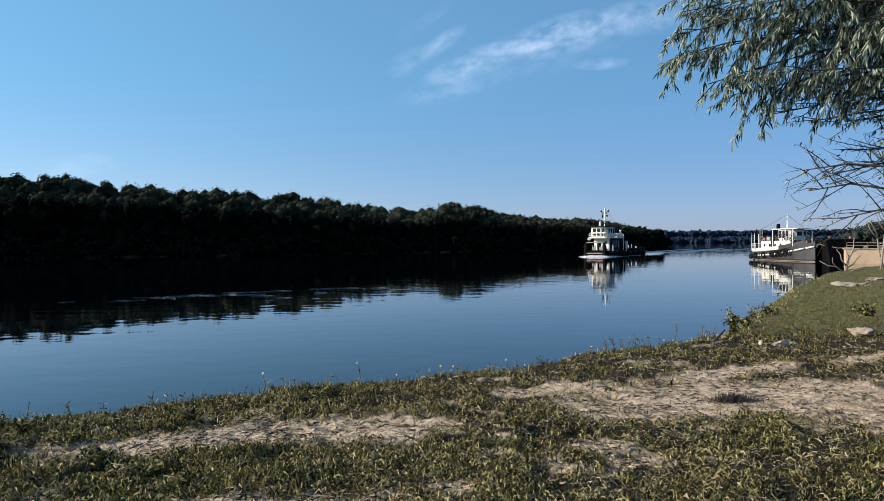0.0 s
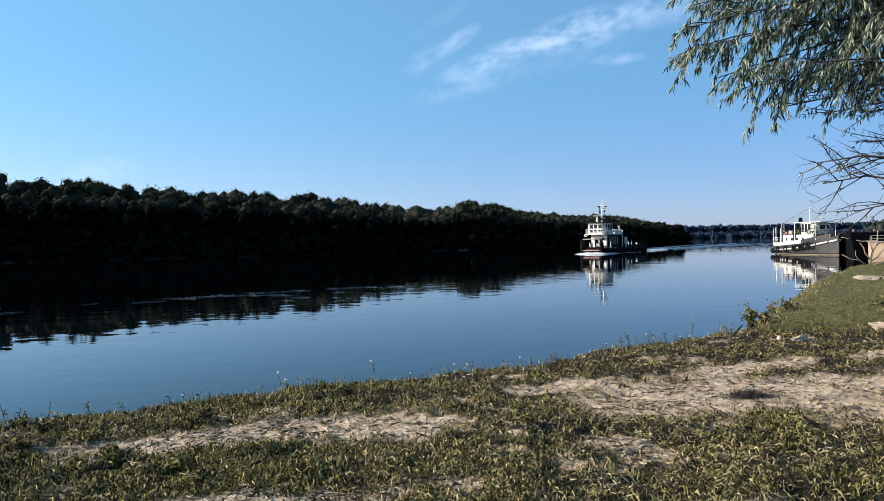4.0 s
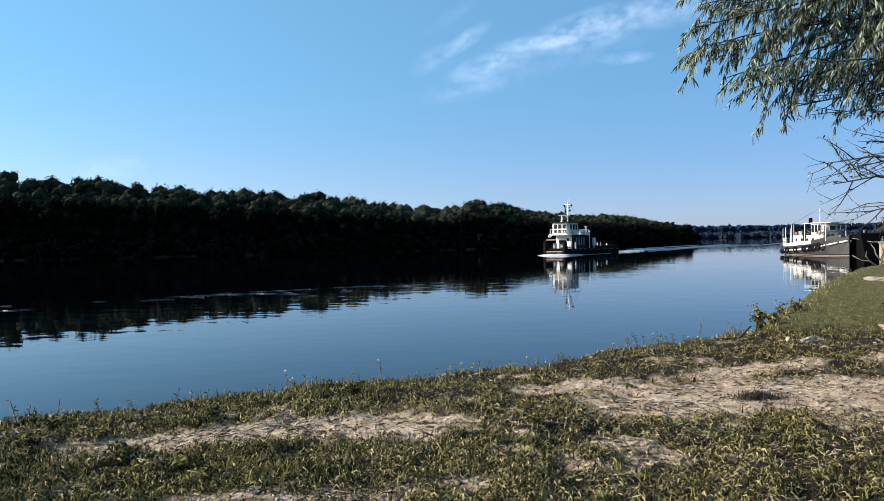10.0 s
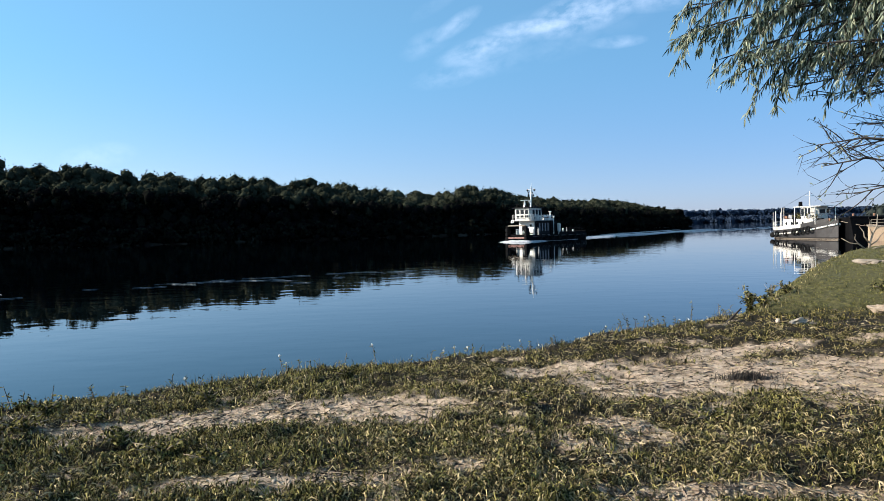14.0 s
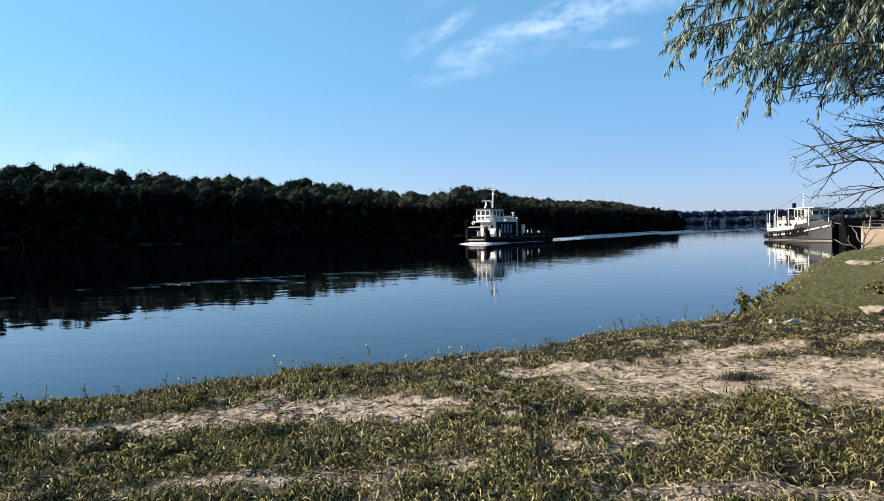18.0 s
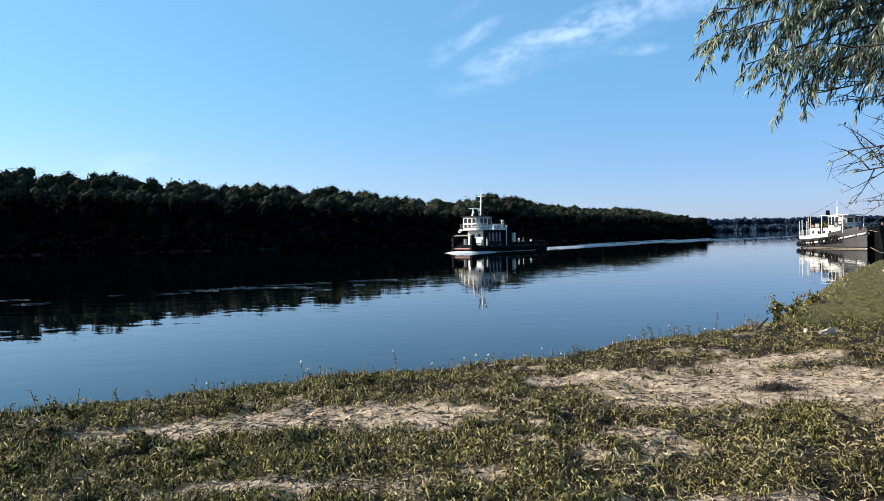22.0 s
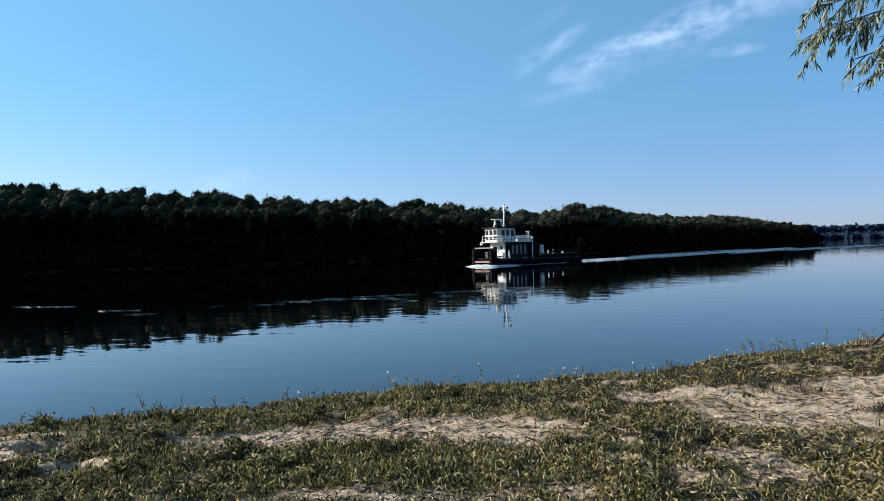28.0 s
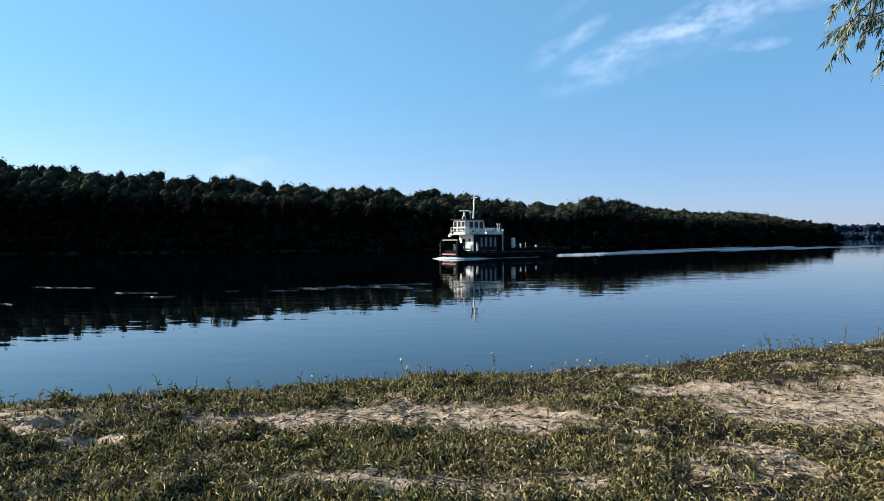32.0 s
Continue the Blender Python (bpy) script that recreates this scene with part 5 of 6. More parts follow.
# ---- turf ----
def blades(rng, x, y, z, length, width, lean, up=0.0):
    """Grass blades: two bent quads each, base to tip."""
    n = len(x)
    ang = rng.uniform(0, 2 * math.pi, n)
    way = np.stack([np.cos(ang), np.sin(ang), np.zeros(n)], 1)
    side = np.stack([-np.sin(ang), np.cos(ang), np.zeros(n)], 1)
    turn = rng.uniform(-0.8, 0.8, n)[:, None]
    side = side * np.cos(turn) + way * np.sin(turn)
    L, W = (length * rng.uniform(0.5, 1.35, n))[:, None], (width * rng.uniform(0.7, 1.3, n))[:, None]
    k = (lean * rng.uniform(0.1, 1.2, n))[:, None]
    base = np.stack([x, y, z], 1)
    upv = np.array([0, 0, 1.0])
    mid = base + L * 0.55 * (way * k * 0.55 + upv * np.sqrt(np.clip(1 - (k * 0.55) ** 2, 0.1, 1)))
    tip = mid + L * 0.5 * (way * k + upv * np.sqrt(np.clip(1 - k**2, 0.02, 1)) - upv * np.clip(k - 0.7, 0, 1))
    v = np.stack([base - side * W * 0.6, base + side * W * 0.6, mid + side * W * 0.5, mid - side * W * 0.5, tip + side * W * 0.06, tip - side * W * 0.06], 1).reshape(-1, 3)
    i = np.arange(n)[:, None] * 6
    f = np.concatenate([i + np.array([0, 1, 2, 3]), i + np.array([3, 2, 4, 5])], 0)
    return v, f


def crescents(rng, x, y, length, width, lift=0.006):
    """Curled dry leaves and stalks that lie on the ground: two tilted quads each."""
    n = len(x)
    ang, curl = rng.uniform(0, 2 * math.pi, n), rng.uniform(-1.1, 1.1, n)
    L = length * rng.uniform(0.4, 1.3, n)
    W = (width * rng.uniform(0.6, 1.3, n))[:, None]
    pts = []
    for k, f in enumerate((-0.5, 0.0, 0.5)):
        a = ang + curl * f
        px, py = x + np.cos(a) * L * f, y + np.sin(a) * L * f
        pts.append(np.stack([px, py, ground_height(px, py) + lift * (1.0 if k == 1 else 0.4)], 1))
    tilt = rng.uniform(0.2, 1.2, n)[:, None]
    side = np.stack([-np.sin(ang), np.cos(ang), np.zeros(n)], 1) * np.cos(tilt) + np.array([0, 0, 1.0]) * np.sin(tilt)
    v = np.stack([pts[0] - side * W * 0.1, pts[0] + side * W * 0.2, pts[1] + side * W, pts[1] - side * W * 0.3, pts[2] + side * W * 0.2, pts[2] - side * W * 0.1], 1).reshape(-1, 3)
    i = np.arange(n)[:, None] * 6
    return v, np.concatenate([i + np.array([0, 1, 2, 3]), i + np.array([3, 2, 4, 5])], 0)


def scatter(rng, count, keep, x0, x1, y0, y1, near=2.9):
    """Places on the bank, thinner with distance; keep(x, y) gives a share from 0 to 1."""
    az, u = rng.uniform(-0.92, 0.76, count), rng.uniform(0, 1, count) ** 1.0
    dist = near * (y1 / near) ** u
    x, y = dist * np.sin(az), dist * np.cos(az)
    ok = (x > x0) & (x < x1) & (y > y0) & (y < y1)
    x, y = x[ok], y[ok]
    inland = -away(x, y, BANK)
    ok = (inland > -0.35) & (rng.uniform(0, 1, len(x)) < keep(x, y))
    return x[ok], y[ok], inland[ok]


def build_turf():
    rng = np.random.default_rng(31)

    def grassy(x, y):
        clump = np.clip((field(x, y, 0.22, 41, 3) - 0.32) * 4.0, 0.3, 1)
        return np.clip(1.06 - 1.35 * bareness(x, y), 0.03, 1) * clump

    sets = [scatter(rng, 58000, grassy, -9, 14, 2.4, 12.5), scatter(rng, 78000, lambda x, y: np.maximum(grassy(x, y), 0.8 * (field(x, y, 0.6, 43, 2) > 0.25)), 3, 26, 9.8, 36, near=9.8)]
    px, py = rng.uniform(-6, 6, 13000), rng.uniform(-4, 2.9, 13000)
    ok = (np.hypot(px, py) < 2.9) | (py < 2.2)
    ok &= rng.uniform(0, 1, 13000) < grassy(px, py)
    sets.append((px[ok], py[ok], -away(px[ok], py[ok], BANK)))
    x, y, inland = (np.concatenate(v) for v in zip(*sets))
    ok = inland > -0.4
    x, y, inland = x[ok], y[ok], inland[ok]
    many = 4
    tuft = 0.6 + 0.9 * rng.uniform(0, 1, len(x)) ** 2 + 0.7 * np.clip(field(x, y, 0.35, 51, 3) - 0.45, 0, 1)
    x, y, inland, tuft = (np.repeat(v, many) for v in (x, y, inland, tuft))
    spread = 0.011 * (1 + 0.06 * np.clip(np.hypot(x, y) - 5, 0, 30))
    x, y = x + rng.normal(size=len(x)) * spread, y + rng.normal(size=len(x)) * spread
    z = ground_height(x, y) - 0.006
    far = np.hypot(x, y)
    length = 0.037 * tuft * (1 + 0.03 * np.clip(far - 6, 0, 20)) * (1 - 0.35 * np.clip((y - 9.5) / 3, 0, 1))
    wide = 0.0062 * (0.6 + 0.8 * rng.uniform(0, 1, len(x))) * (1 + 0.08 * np.clip(far - 5, 0, 30))
    green = field(x, y, 1.1, 57, 2) * 0.9 + np.clip((y - 9.5) / 4, 0, 1) > 0.56
    slope = y + 1.2 * (field(x, y, 0.9, 91, 2) - 0.5) > 11.2
    for name, label, mat, ok in (("grass", "short trodden grass, green and straw yellow", GRASS, ~green & ~slope), ("green_grass", "short olive-green turf on the bank", TURF, green & ~slope),
                                 ("meadow_grass", "smooth short green grass on the bank slope", MEADOW, slope)):
        v, f = blades(rng, x[ok], y[ok], z[ok], length[ok], wide[ok], 1.8)
        tagged(new(name, from_arrays(name, v, f, mat)), label, "grass", kind="stuff")

    # broad-leaved weeds in rosettes
    def weedy(x, y):
        return np.clip((field(x, y, 0.5, 61, 3) - 0.4 + 0.14 * np.clip(-0.3 - x, -1, 1)) * 4, 0, 1) * np.clip(1 - 1.5 * bareness(x, y), 0, 1)

    x, y, inland = scatter(rng, 46000, weedy, -9, 10, 2.4, 12.2)
    k = 5
    x, y = np.repeat(x, k), np.repeat(y, k)
    n = len(x)
    x, y = x + rng.normal(scale=0.02, size=n), y + rng.normal(scale=0.02, size=n)
    far = np.hypot(x, y)
    v, f = blades(rng, x, y, ground_height(x, y), 0.05 * (1 + 0.03 * np.clip(far - 6, 0, 20)), 0.0095 * (1 + 0.02 * np.clip(far - 6, 0, 20)), 1.7)
    tagged(new("weeds", from_arrays("weeds", v, f, WEED)), "low broad-leaved green weeds in the turf", "weeds", kind="stuff")

    # curled, half-dry blades that lie tangled over the turf
    x, y, inland = scatter(rng, 230000, lambda x, y: grassy(x, y) * np.clip((field(x, y, 0.4, 65, 3) - 0.3) * 3, 0.1, 1), -9, 10, 2.4, 10.4)
    half = rng.uniform(0, 1, len(x)) < 0.5
    for name, label, mat, ok in (("curled_grass", "curled half-dry grass blades lying tangled", GRASS, half), ("curled_weeds", "curled green weed leaves lying tangled", WEED, ~half)):
        v, f = crescents(rng, x[ok], y[ok], 0.074, 0.0062, lift=rng.uniform(0.012, 0.055, int(ok.sum())))
        tagged(new(name, from_arrays(name, v, f, mat)), label, "grass", kind="stuff")

    # dry straw lying and standing
    def strawy(x, y):
        return np.clip(0.25 + (field(x, y, 0.5, 71, 2) - 0.5) * 1.6, 0.05, 1)

    x, y, inland = scatter(rng, 80000, strawy, -9, 12, 2.4, 12)
    v, f = crescents(rng, x, y, 0.07, 0.0065 * (1 + 0.08 * np.clip(np.hypot(x, y) - 5, 0, 30)))
    tagged(new("straw", from_arrays("straw", v, f, STRAW)), "dry straw and dead stalks on the ground", "grass", kind="stuff")

    # dark litter of roots and leaves, doubling as stalk shadows, mostly on the sand
    x, y, inland = scatter(rng, 75000, lambda x, y: np.clip(0.12 + 0.75 * bareness(x, y), 0, 1) * np.clip((field(x, y, 0.3, 75, 2) - 0.2) * 2, 0.1, 1), -9, 14, 2.4, 14)
    v, f = crescents(rng, x, y, 0.085, 0.009)
    tagged(new("leaf_litter_shade", from_arrays("leaf_litter_shade", v, f, LITTER)), "dark bits of root and dead leaf, some for stalk shadows", "litter", kind="stuff")

    # taller fringe on the bank's edge
    x, y, inland = scatter(rng, 160000, lambda x, y: np.clip(1 - np.abs(-away(x, y, BANK) - 0.12) / 0.4, 0, 1) * np.clip((field(x, y, 0.5, 81, 3) - 0.3) * 3, 0.1, 1), -9, 22, 3.0, 36)
    v, f = blades(rng, x, y, ground_height(x, y), 0.075 * (0.7 + 0.8 * field(x, y, 0.9, 83, 2)), 0.0042 * (1 + 0.09 * np.clip(np.hypot(x, y) - 5, 0, 30)), 0.8)
    tagged(new("fringe_grass", from_arrays("fringe_grass", v, f, GRASS)), "taller grass along the edge of the bank", "grass", kind="stuff")


build_turf()


# ---- small things on the bank ----
def on_ground(x, y):
    return float(ground_height(np.array([x]), np.array([y]))[0])


def stalk_plant(x, y, height, leaves, seed, lean=(0.1, 0.05), flower=False, leaf=0.05):
    """A single upright herb: stem, side twigs and small leaves."""
    rng = np.random.default_rng(seed)
    plant = new("herb_stalk")
    z = on_ground(x, y)
    foot, tip = np.array((x, y, z - 0.02)), np.array((x + lean[0] * height, y + lean[1] * height, z + height))
    line = bezier(foot, foot * 0.5 + tip * 0.5 + np.array((lean[1], -lean[0], 0)) * 0.15 * height, tip, 8)
    bm = bmesh.new()
    tube(bm, [tuple(p) for p in line], list(np.linspace(0.0055, 0.0025, 8)), 5)
    ps, ws = [], []
    for k in range(leaves):
        f = rng.uniform(0.3, 1.0)
        i = min(int(f * 7), 6)
        p = line[i] + (line[i + 1] - line[i]) * (f * 7 - i)
        w = rng.normal(size=3) * np.array((1, 1, 0.3)) + np.array((0, 0, 0.5))
        ps.append(p)
        ws.append(w)
    part("stem", bm, BARK, plant, smooth=True)
    v, f = leaf_set(rng, np.array(ps), np.array(ws), leaf, leaf * 0.1, 0.1)
    ob = new("leaves", from_arrays("leaves", v, f, WEED))
    ob.parent = plant
    if flower:
        v, f = leaf_quads(rng, np.array([tip]), np.array([(0.011, 0.011, 0.011)]), 24, 0.006)
        ob = new("flower_head", from_arrays("flower_head", v, f, WHITE))
        ob.parent = plant
    return tagged(plant, "thin herb with a pale flower head" if flower else "thin dry herb stalk with small leaves", "plant", "herbs on the bank")


def build_herbs():
    rng = np.random.default_rng(77)
    stalk_plant(-0.97, 7.27, 0.27, 12, 1, (-0.2, 0.0), True)
    for x, y in ((-0.61, 7.53), (-0.23, 7.55), (-0.1, 7.66), (0.05, 7.7), (-1.9, 6.85)):
        stalk_plant(x, y, 0.11, 8, int(x * 100) + 500, (0.05, 0), True)
    for x, y, h, lean in ((-4.55, 5.62, 0.2, (-0.35, 0)), (-4.06, 5.78, 0.19, (0.15, 0)), (-5.33, 5.2, 0.13, (0.1, 0)), (-5.1, 5.25, 0.14, (0.3, 0)), (-3.3, 6.2, 0.15, (-0.1, 0)), (-2.9, 6.3, 0.16, (0.1, 0)),
                          (2.35, 9.0, 0.24, (-0.5, 0)), (2.6, 9.2, 0.2, (0.3, 0)), (2.95, 9.4, 0.18, (-0.2, 0)), (3.4, 9.7, 0.32, (0.1, 0)), (4.0, 10.1, 0.2, (0.3, 0)), (2.1, 8.9, 0.16, (0.5, 0))):
        stalk_plant(x, y, h, 14, int(abs(x) * 100 + y * 7), lean)
    for k in range(84):
        s = rng.uniform(0, 1)
        i = rng.integers(4, 13)
        p = BANK[i] + (BANK[i + 1] - BANK[i]) * s
        stalk_plant(p[0] + rng.uniform(-0.1, 0.1), p[1] - rng.uniform(0.0, 0.25), rng.uniform(0.06, 0.1) + 0.12 * rng.uniform(0, 1) ** 2, 9, 900 + k, (rng.uniform(-0.4, 0.4), 0), k % 11 == 0)


build_herbs()


def build_bush(x, y, height, wide, seed, count=420, leaf=0.09):
    """A leafy weed bush: several stems with broad leaves."""
    rng = np.random.default_rng(seed)
    bush = new("weed_bush")
    z = on_ground(x, y)
    bm = bmesh.new()
    ps, ws = [], []
    for k in range(9):
        tip = np.array((x + rng.normal() * wide * 0.45, y + rng.normal() * wide * 0.45, z + height * rng.uniform(0.5, 1.0)))
        line = bezier((x, y, z - 0.02), (x, y, z + height * 0.4), tip, 6)
        tube(bm, [tuple(p) for p in line], list(np.linspace(0.009, 0.003, 6)), 5)
        for _ in range(count // 9):
            f = rng.uniform(0.15, 1)
            i = min(int(f * 5), 4)
            ps.append(line[i] + (line[i + 1] - line[i]) * (f * 5 - i) + rng.normal(scale=0.02, size=3))
            ws.append(rng.normal(size=3) + np.array((0, 0, 0.15)))
    part("stem", bm, TWIG, bush, smooth=True)
    v, f = leaf_set(rng, np.array(ps), np.array(ws), leaf, leaf * 0.2, 0.15)
    ob = new("leaves", from_arrays("leaves", v, f, WEED))
    ob.parent = bush
    return tagged(bush, "dark green leafy weed on the bank's edge" if height > 0.15 else "low leafy green weed in the trodden turf", "plant", "weed bushes")


for spec in ((4.72, 10.7, 0.55, 0.14, 1, 620, 0.06), (6.1, 12.9, 0.34, 0.14, 2, 160, 0.06), (5.3, 11.5, 0.22, 0.22, 3, 160), (8.2, 12.6, 0.26, 0.35, 4, 260), (9.2, 12.2, 0.28, 0.4, 5, 260), (6.6, 13.3, 0.24, 0.2, 6, 120), (10.6, 14.4, 0.3, 0.4, 7, 260)):
    build_bush(*spec)


for k, (x, y) in enumerate(((-3.36, 4.8), (-3.06, 4.0), (-3.5, 5.3), (-3.0, 5.05), (-2.1, 4.4), (-4.1, 3.9), (-2.5, 4.55), (-1.7, 4.2), (-2.3, 5.7), (-1.2, 6.6), (-3.9, 5.6), (0.5, 5.3), (1.9, 4.9), (-4.7, 5.1))):
    build_bush(x, y, 0.105 + 0.02 * (k % 3), 0.22, 40 + k, 340, 0.042)


def branch(name, label, start, points, radii, mat, forks=()):
    ob = new(name)
    bm = bmesh.new()
    tube(bm, points, radii, 7)
    part("stem", bm, mat, ob, smooth=True)
    for pts, rad in forks:
        bm = bmesh.new()
        tube(bm, pts, rad, 6)
        part("fork", bm, mat, ob, smooth=True)
    ob.location = start
    return tagged(ob, label, "branch")


def build_driftwood():
    rng = np.random.default_rng(5)
    z = on_ground(19.4, 31.5)
    branch("driftwood", "bleached forked branch stuck in the bank", (19.3, 31.2, z - 0.1), [(0, 0, 0), (0.1, 0, 0.45), (0.22, 0.03, 0.8), (0.4, 0, 1.2), (0.5, 0.1, 1.75)], [0.055, 0.048, 0.042, 0.032, 0.014], DRIFT,
           [([(0.05, 0, 0.4), (-0.18, 0, 0.72), (-0.22, 0, 0.95), (-0.42, 0, 1.2)], [0.036, 0.03, 0.022, 0.01]), ([(-0.1, 0, 0.1), (-0.45, 0, 0.38), (-0.8, 0.05, 0.42), (-1.2, 0.1, 0.66)], [0.04, 0.032, 0.024, 0.01]),
            ([(0.1, 0, 0.3), (0.42, 0, 0.5), (0.55, 0, 0.72), (0.75, 0, 0.9)], [0.034, 0.026, 0.02, 0.009]), ([(-0.45, 0, 0.38), (-0.62, 0, 0.6), (-0.6, 0, 0.85)], [0.024, 0.018, 0.008]),
            ([(0.22, 0.03, 0.8), (0.1, 0.05, 1.1), (0.12, 0.05, 1.5)], [0.026, 0.02, 0.008]), ([(0.3, 0, 1.0), (0.6, 0, 1.2), (0.85, 0, 1.25)], [0.024, 0.018, 0.008]), ([(0, 0, 0.05), (0.35, -0.1, 0.2), (0.9, -0.15, 0.22)], [0.04, 0.03, 0.012])])
    for x, y, h, lx in ((20.6, 30.6, 3.0, 0.5), (21.0, 30.9, 2.6, -0.75), (21.3, 30.5, 3.2, -0.9), (21.9, 30.8, 2.4, -0.5), (20.9, 30.4, 1.6, 0.9)):
        z = on_ground(x, y)
        branch("dead_pole", "pale dead willow pole leaning on the bank", (x, y, z - 0.15), [(0, 0, 0), (lx * 0.3, 0.05, h * 0.35), (lx * 0.5, 0, h * 0.7), (lx, 0.05, h)], [0.048, 0.042, 0.03, 0.012], DRIFT,
               [([(lx * 0.5, 0, h * 0.62), (lx * 0.5 - 0.35, 0, h * 0.8), (lx * 0.5 - 0.5, 0, h * 1.0)], [0.035, 0.025, 0.01])])["group"] = "dead poles"
    z = on_ground(3.9, 9.4)
    branch("dark_stick", "dark broken stick leaning out of the grass", (3.75, 9.5, z + 0.0), [(0.08, 0, -0.03), (0.2, 0.05, 0.07), (0.28, 0.08, 0.13), (0.36, 0.1, 0.2)], [0.02, 0.019, 0.016, 0.01], DARK_WOOD)
    branch("dead_sprig", "small brown dead sprig lying on sand", (-0.3, 4.95, on_ground(-0.3, 4.95) + 0.01), [(0, 0, 0), (-0.1, 0.06, 0.03), (-0.22, 0.12, 0.05)], [0.006, 0.005, 0.003], BARK,
           [([(-0.05, 0.03, 0.01), (-0.12, 0.14, 0.04), (-0.13, 0.2, 0.05)], [0.005, 0.003, 0.002]), ([(0, 0, 0), (0.02, 0.1, 0.05)], [0.005, 0.002])])


build_driftwood()


def stone(x, y, size, mat, name, label, seed, category="stone", sink=0.3):
    """A lumpy, weathered piece."""
    bm = bmesh.new()
    bmesh.ops.create_icosphere(bm, subdivisions=3, radius=1.0)
    for v in bm.verts:
        n = noise.noise(v.co * 1.3 + Vector((seed * 7.1, 0, 0))) * 0.6 + noise.noise(v.co * 3.1 + Vector((0, seed * 3.3, 0))) * 0.4
        v.co = Vector((v.co.x * size[0], v.co.y * size[1], v.co.z * size[2])) * (1 + n)
    ob = part(name, bm, mat)
    ob.matrix_world = pose(x, y, on_ground(x, y) + size[2] * sink, 0, 0, seed * 37)
    return tagged(ob, label, category)


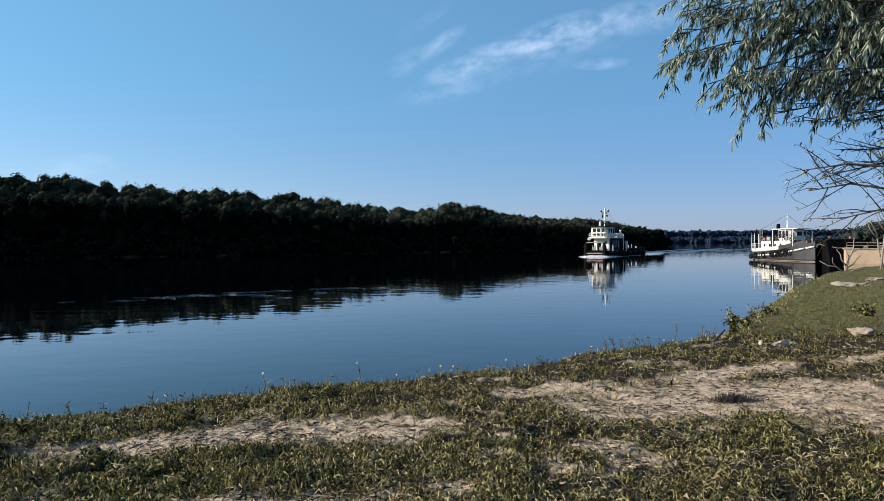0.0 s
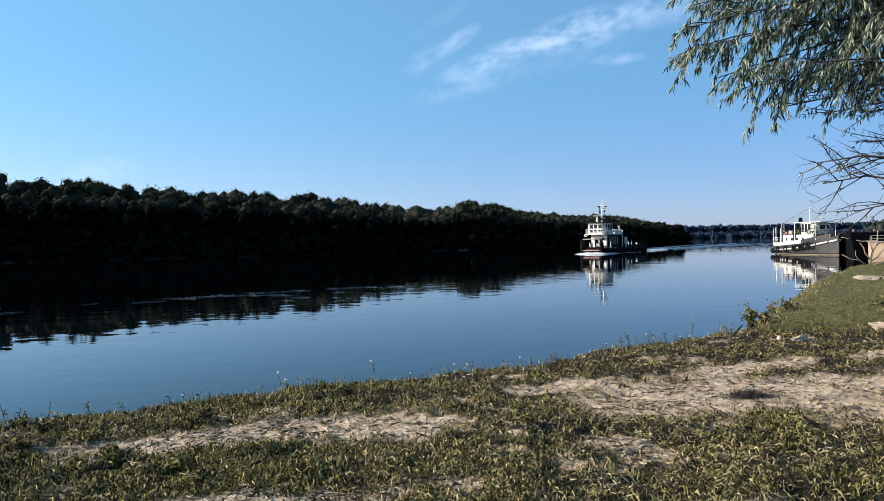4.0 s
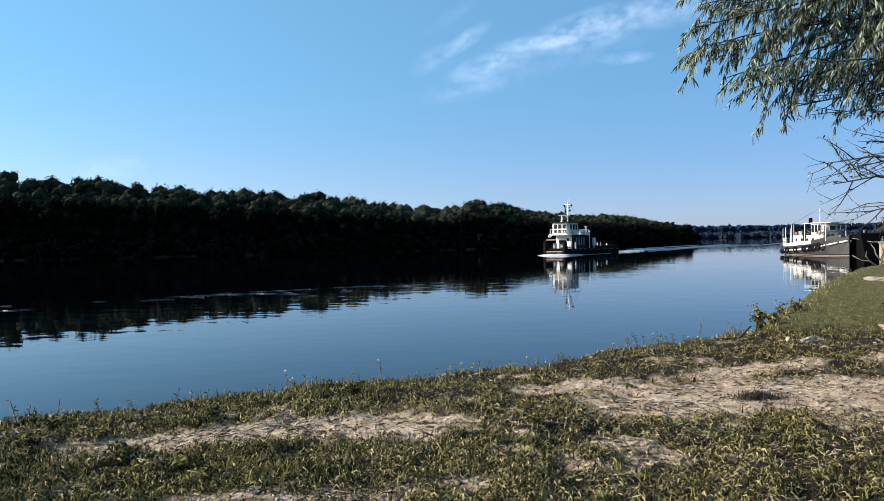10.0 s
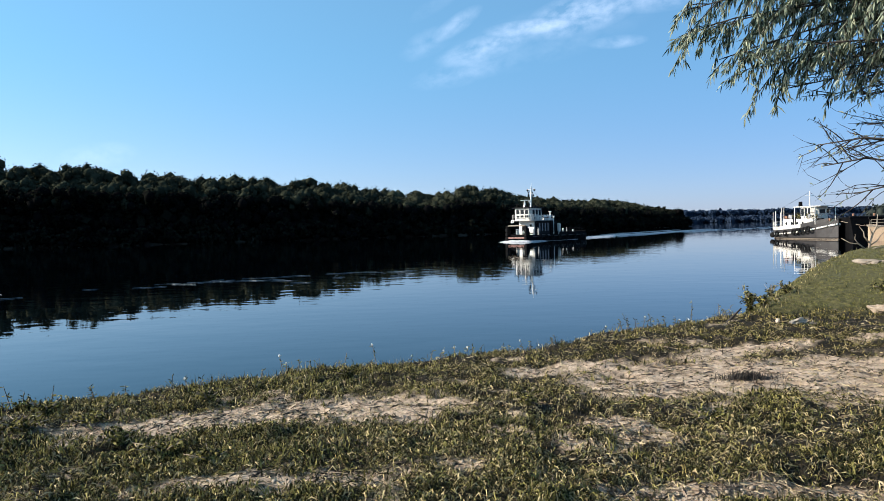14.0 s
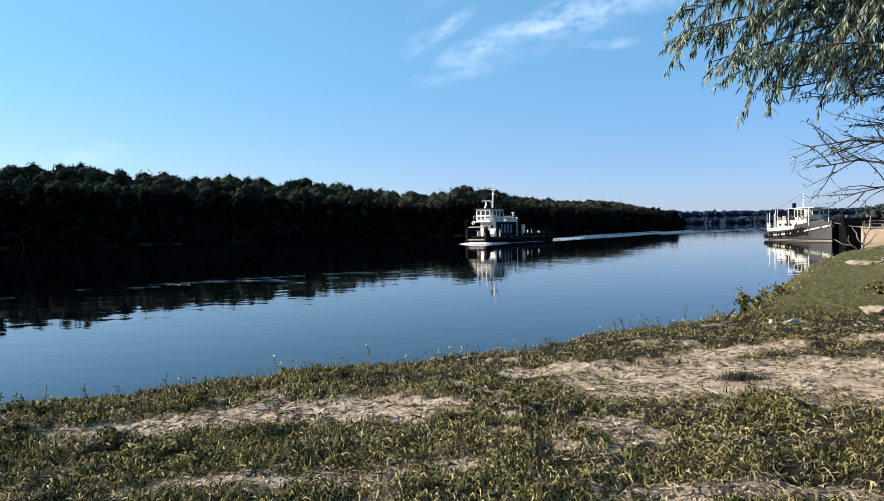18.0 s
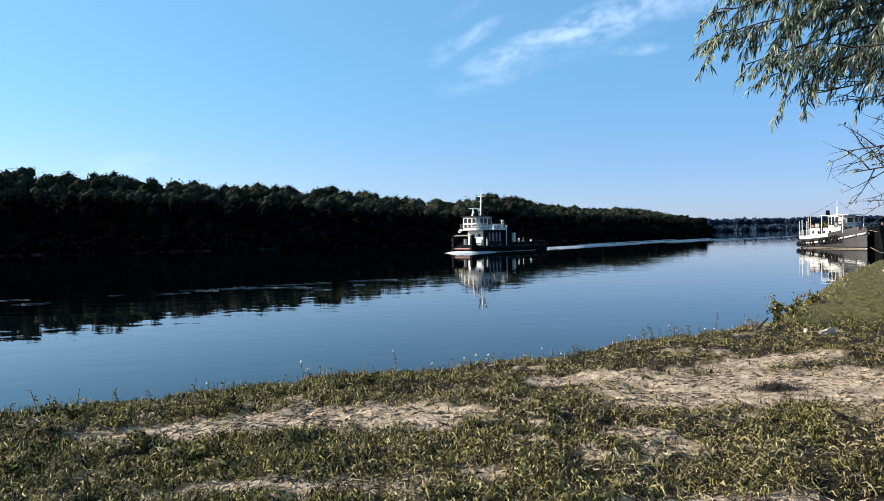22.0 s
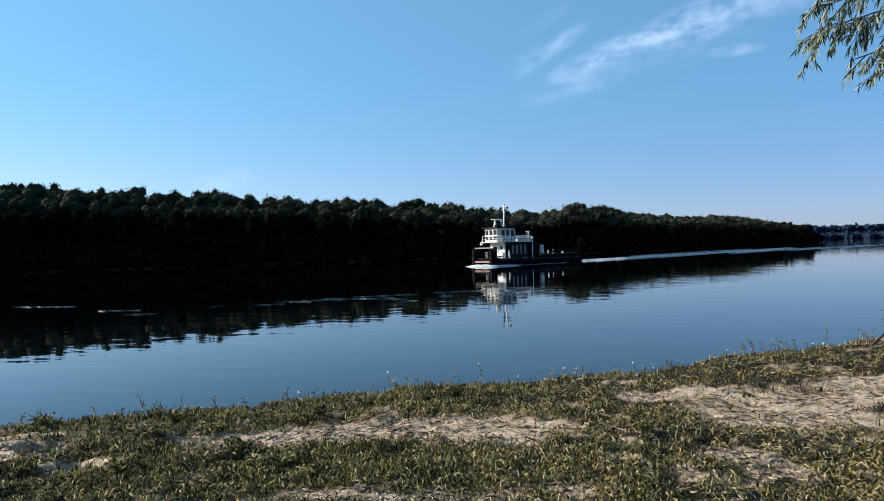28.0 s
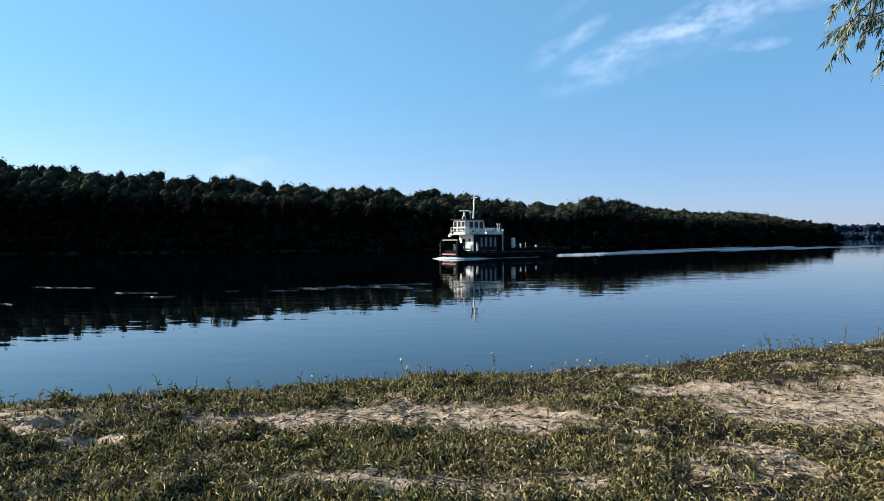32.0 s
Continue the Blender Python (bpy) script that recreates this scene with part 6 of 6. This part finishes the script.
def build_stones():
    stone(4.79, 9.3, (0.18, 0.05, 0.04), PALE, "driftwood_log", "short bleached log lying in the grass", 1, "log", 1.0)
    stone(4.55, 9.42, (0.07, 0.03, 0.035), PALE, "driftwood_log", "small bleached wood piece in the grass", 2, "log", 1.0)
    stone(6.7, 10.5, (0.2, 0.12, 0.09), TWIG, "driftwood_log", "weathered stump lying among weeds", 3, "log", 0.5)
    stone(12.6, 20.3, (0.34, 0.2, 0.1), DRIFT, "pale_stone", "large pale flat stone on the grass slope", 4)
    stone(14.0, 21.0, (0.45, 0.2, 0.1), DRIFT, "pale_stone", "long pale stone on the grass slope", 5)
    stone(12.3, 19.0, (0.2, 0.12, 0.05), DRIFT, "pale_stone", "small pale stone on the grass slope", 6)
    stone(3.0, 5.98, (0.16, 0.09, 0.035), MUD, "flat_clod", "flat grey clod on bare sand", 7)
    rng = np.random.default_rng(3)
    vs, fs, base = [], [], 0
    tmp = bmesh.new()
    bmesh.ops.create_icosphere(tmp, subdivisions=1, radius=1.0)
    sphere = np.array([tuple(v.co) for v in tmp.verts])
    tris = np.array([[v.index for v in f.verts] for f in tmp.faces])
    tmp.free()
    x, y, _ = scatter(rng, 9000, lambda x, y: np.clip(bareness(x, y) * 1.3 - 0.2, 0.02, 1) * 0.5, -7, 9, 3.3, 11)
    z = ground_height(x, y)
    for px, py, pz in zip(x, y, z):
        s = abs(rng.normal()) * 0.005 + 0.003
        vs.append(sphere * s * rng.uniform(0.6, 1.4, 3) * (1 + rng.normal(scale=0.12, size=(len(sphere), 1))) + (px, py, pz + s * 0.2))
        fs.append(tris + base)
        base += len(sphere)
    tagged(new("sand_clods", from_arrays("sand_clods", np.concatenate(vs), np.concatenate(fs), CLOD)), "crumbs of dry sandy soil", "soil", kind="stuff")
    # a scorched tuft on the sand
    n = 900
    ang, r = rng.uniform(0, 6.28, n), np.abs(rng.normal(size=n))
    x, y = 2.72 + np.cos(ang) * r * 0.14, 6.22 + np.sin(ang) * r * 0.07
    v, f = blades(rng, x, y, ground_height(x, y), np.full(n, 0.065), np.full(n, 0.005), 1.2)
    tagged(new("dead_tuft", from_arrays("dead_tuft", v, f, DARK_WOOD)), "dark withered tuft on the bare sand", "grass", kind="stuff")


PALE = material("sun-bleached wood", (0.56, 0.48, 0.37), (0.36, 0.29, 0.21), rough=0.85, scale=6, fine=60, bump=0.5)
CLOD = material("dry sand clod", (0.42, 0.34, 0.25), (0.24, 0.19, 0.13), rough=0.95, scale=20, fine=150, bump=0.3, island=0.6)
build_stones()


# ---- lines of eddies on the river ----
def build_eddies():
    rng = np.random.default_rng(12)
    lines = [(-15.6, 39.4, 4.0, 0.05, 55), (-13.0, 39.4, 6.0, 0.045, 6), (-25.6, 33.4, 4.0, 0.045, 3), (-34.0, 37.1, 7.0, 0.05, 1), (-12.0, 42.0, 6.0, 0.04, 18), (-7.5, 44.5, 5.0, 0.04, 12)]
    for k in range(16):
        along = rng.uniform(-16, 14)
        lines.append((-14 + along * 0.88 + rng.normal(scale=0.8), 38 + along * 0.47 + rng.normal(scale=2.0), rng.uniform(0.8, 2.6), 0.03, 10 + rng.normal(scale=14)))
    for x, y, long, wide, turn in lines:
        v, f = ragged(rng, long * 0.36, -long * 0.36, lambda t: wide * 0.6, abs(x) * 3, edge=0.9, dx=0.1, rows=5, high=0.04, wave=0.9)
        ob = new("eddy_line", from_arrays("eddy_line", v, f, RUFFLED, True))
        ob.matrix_world = pose(x, y, 0, 0, 0, turn)
        tagged(ob, "pale ripple line where currents meet", "ripple", "eddy lines", "structure")


build_eddies()


# ---- what moves ----
# bow of the tug: seconds, x, y, heading from +x
TUG_PATH = [(0, 31.3, 133.0, 232), (4, 26.1, 129.2, 231.8), (9, 18.0, 123.7, 231.5), (13, 12.0, 119.6, 231.2), (19, 2.3, 113.4, 230.8), (23, -4.6, 109.3, 230.5), (28, -13.3, 104.2, 230.2), (32, -20.3, 100.0, 230)]


def motions():
    walk(TUG, [(t, pose(x, y, 0, 0, 0, a)) for t, x, y, a in TUG_PATH])


motions()
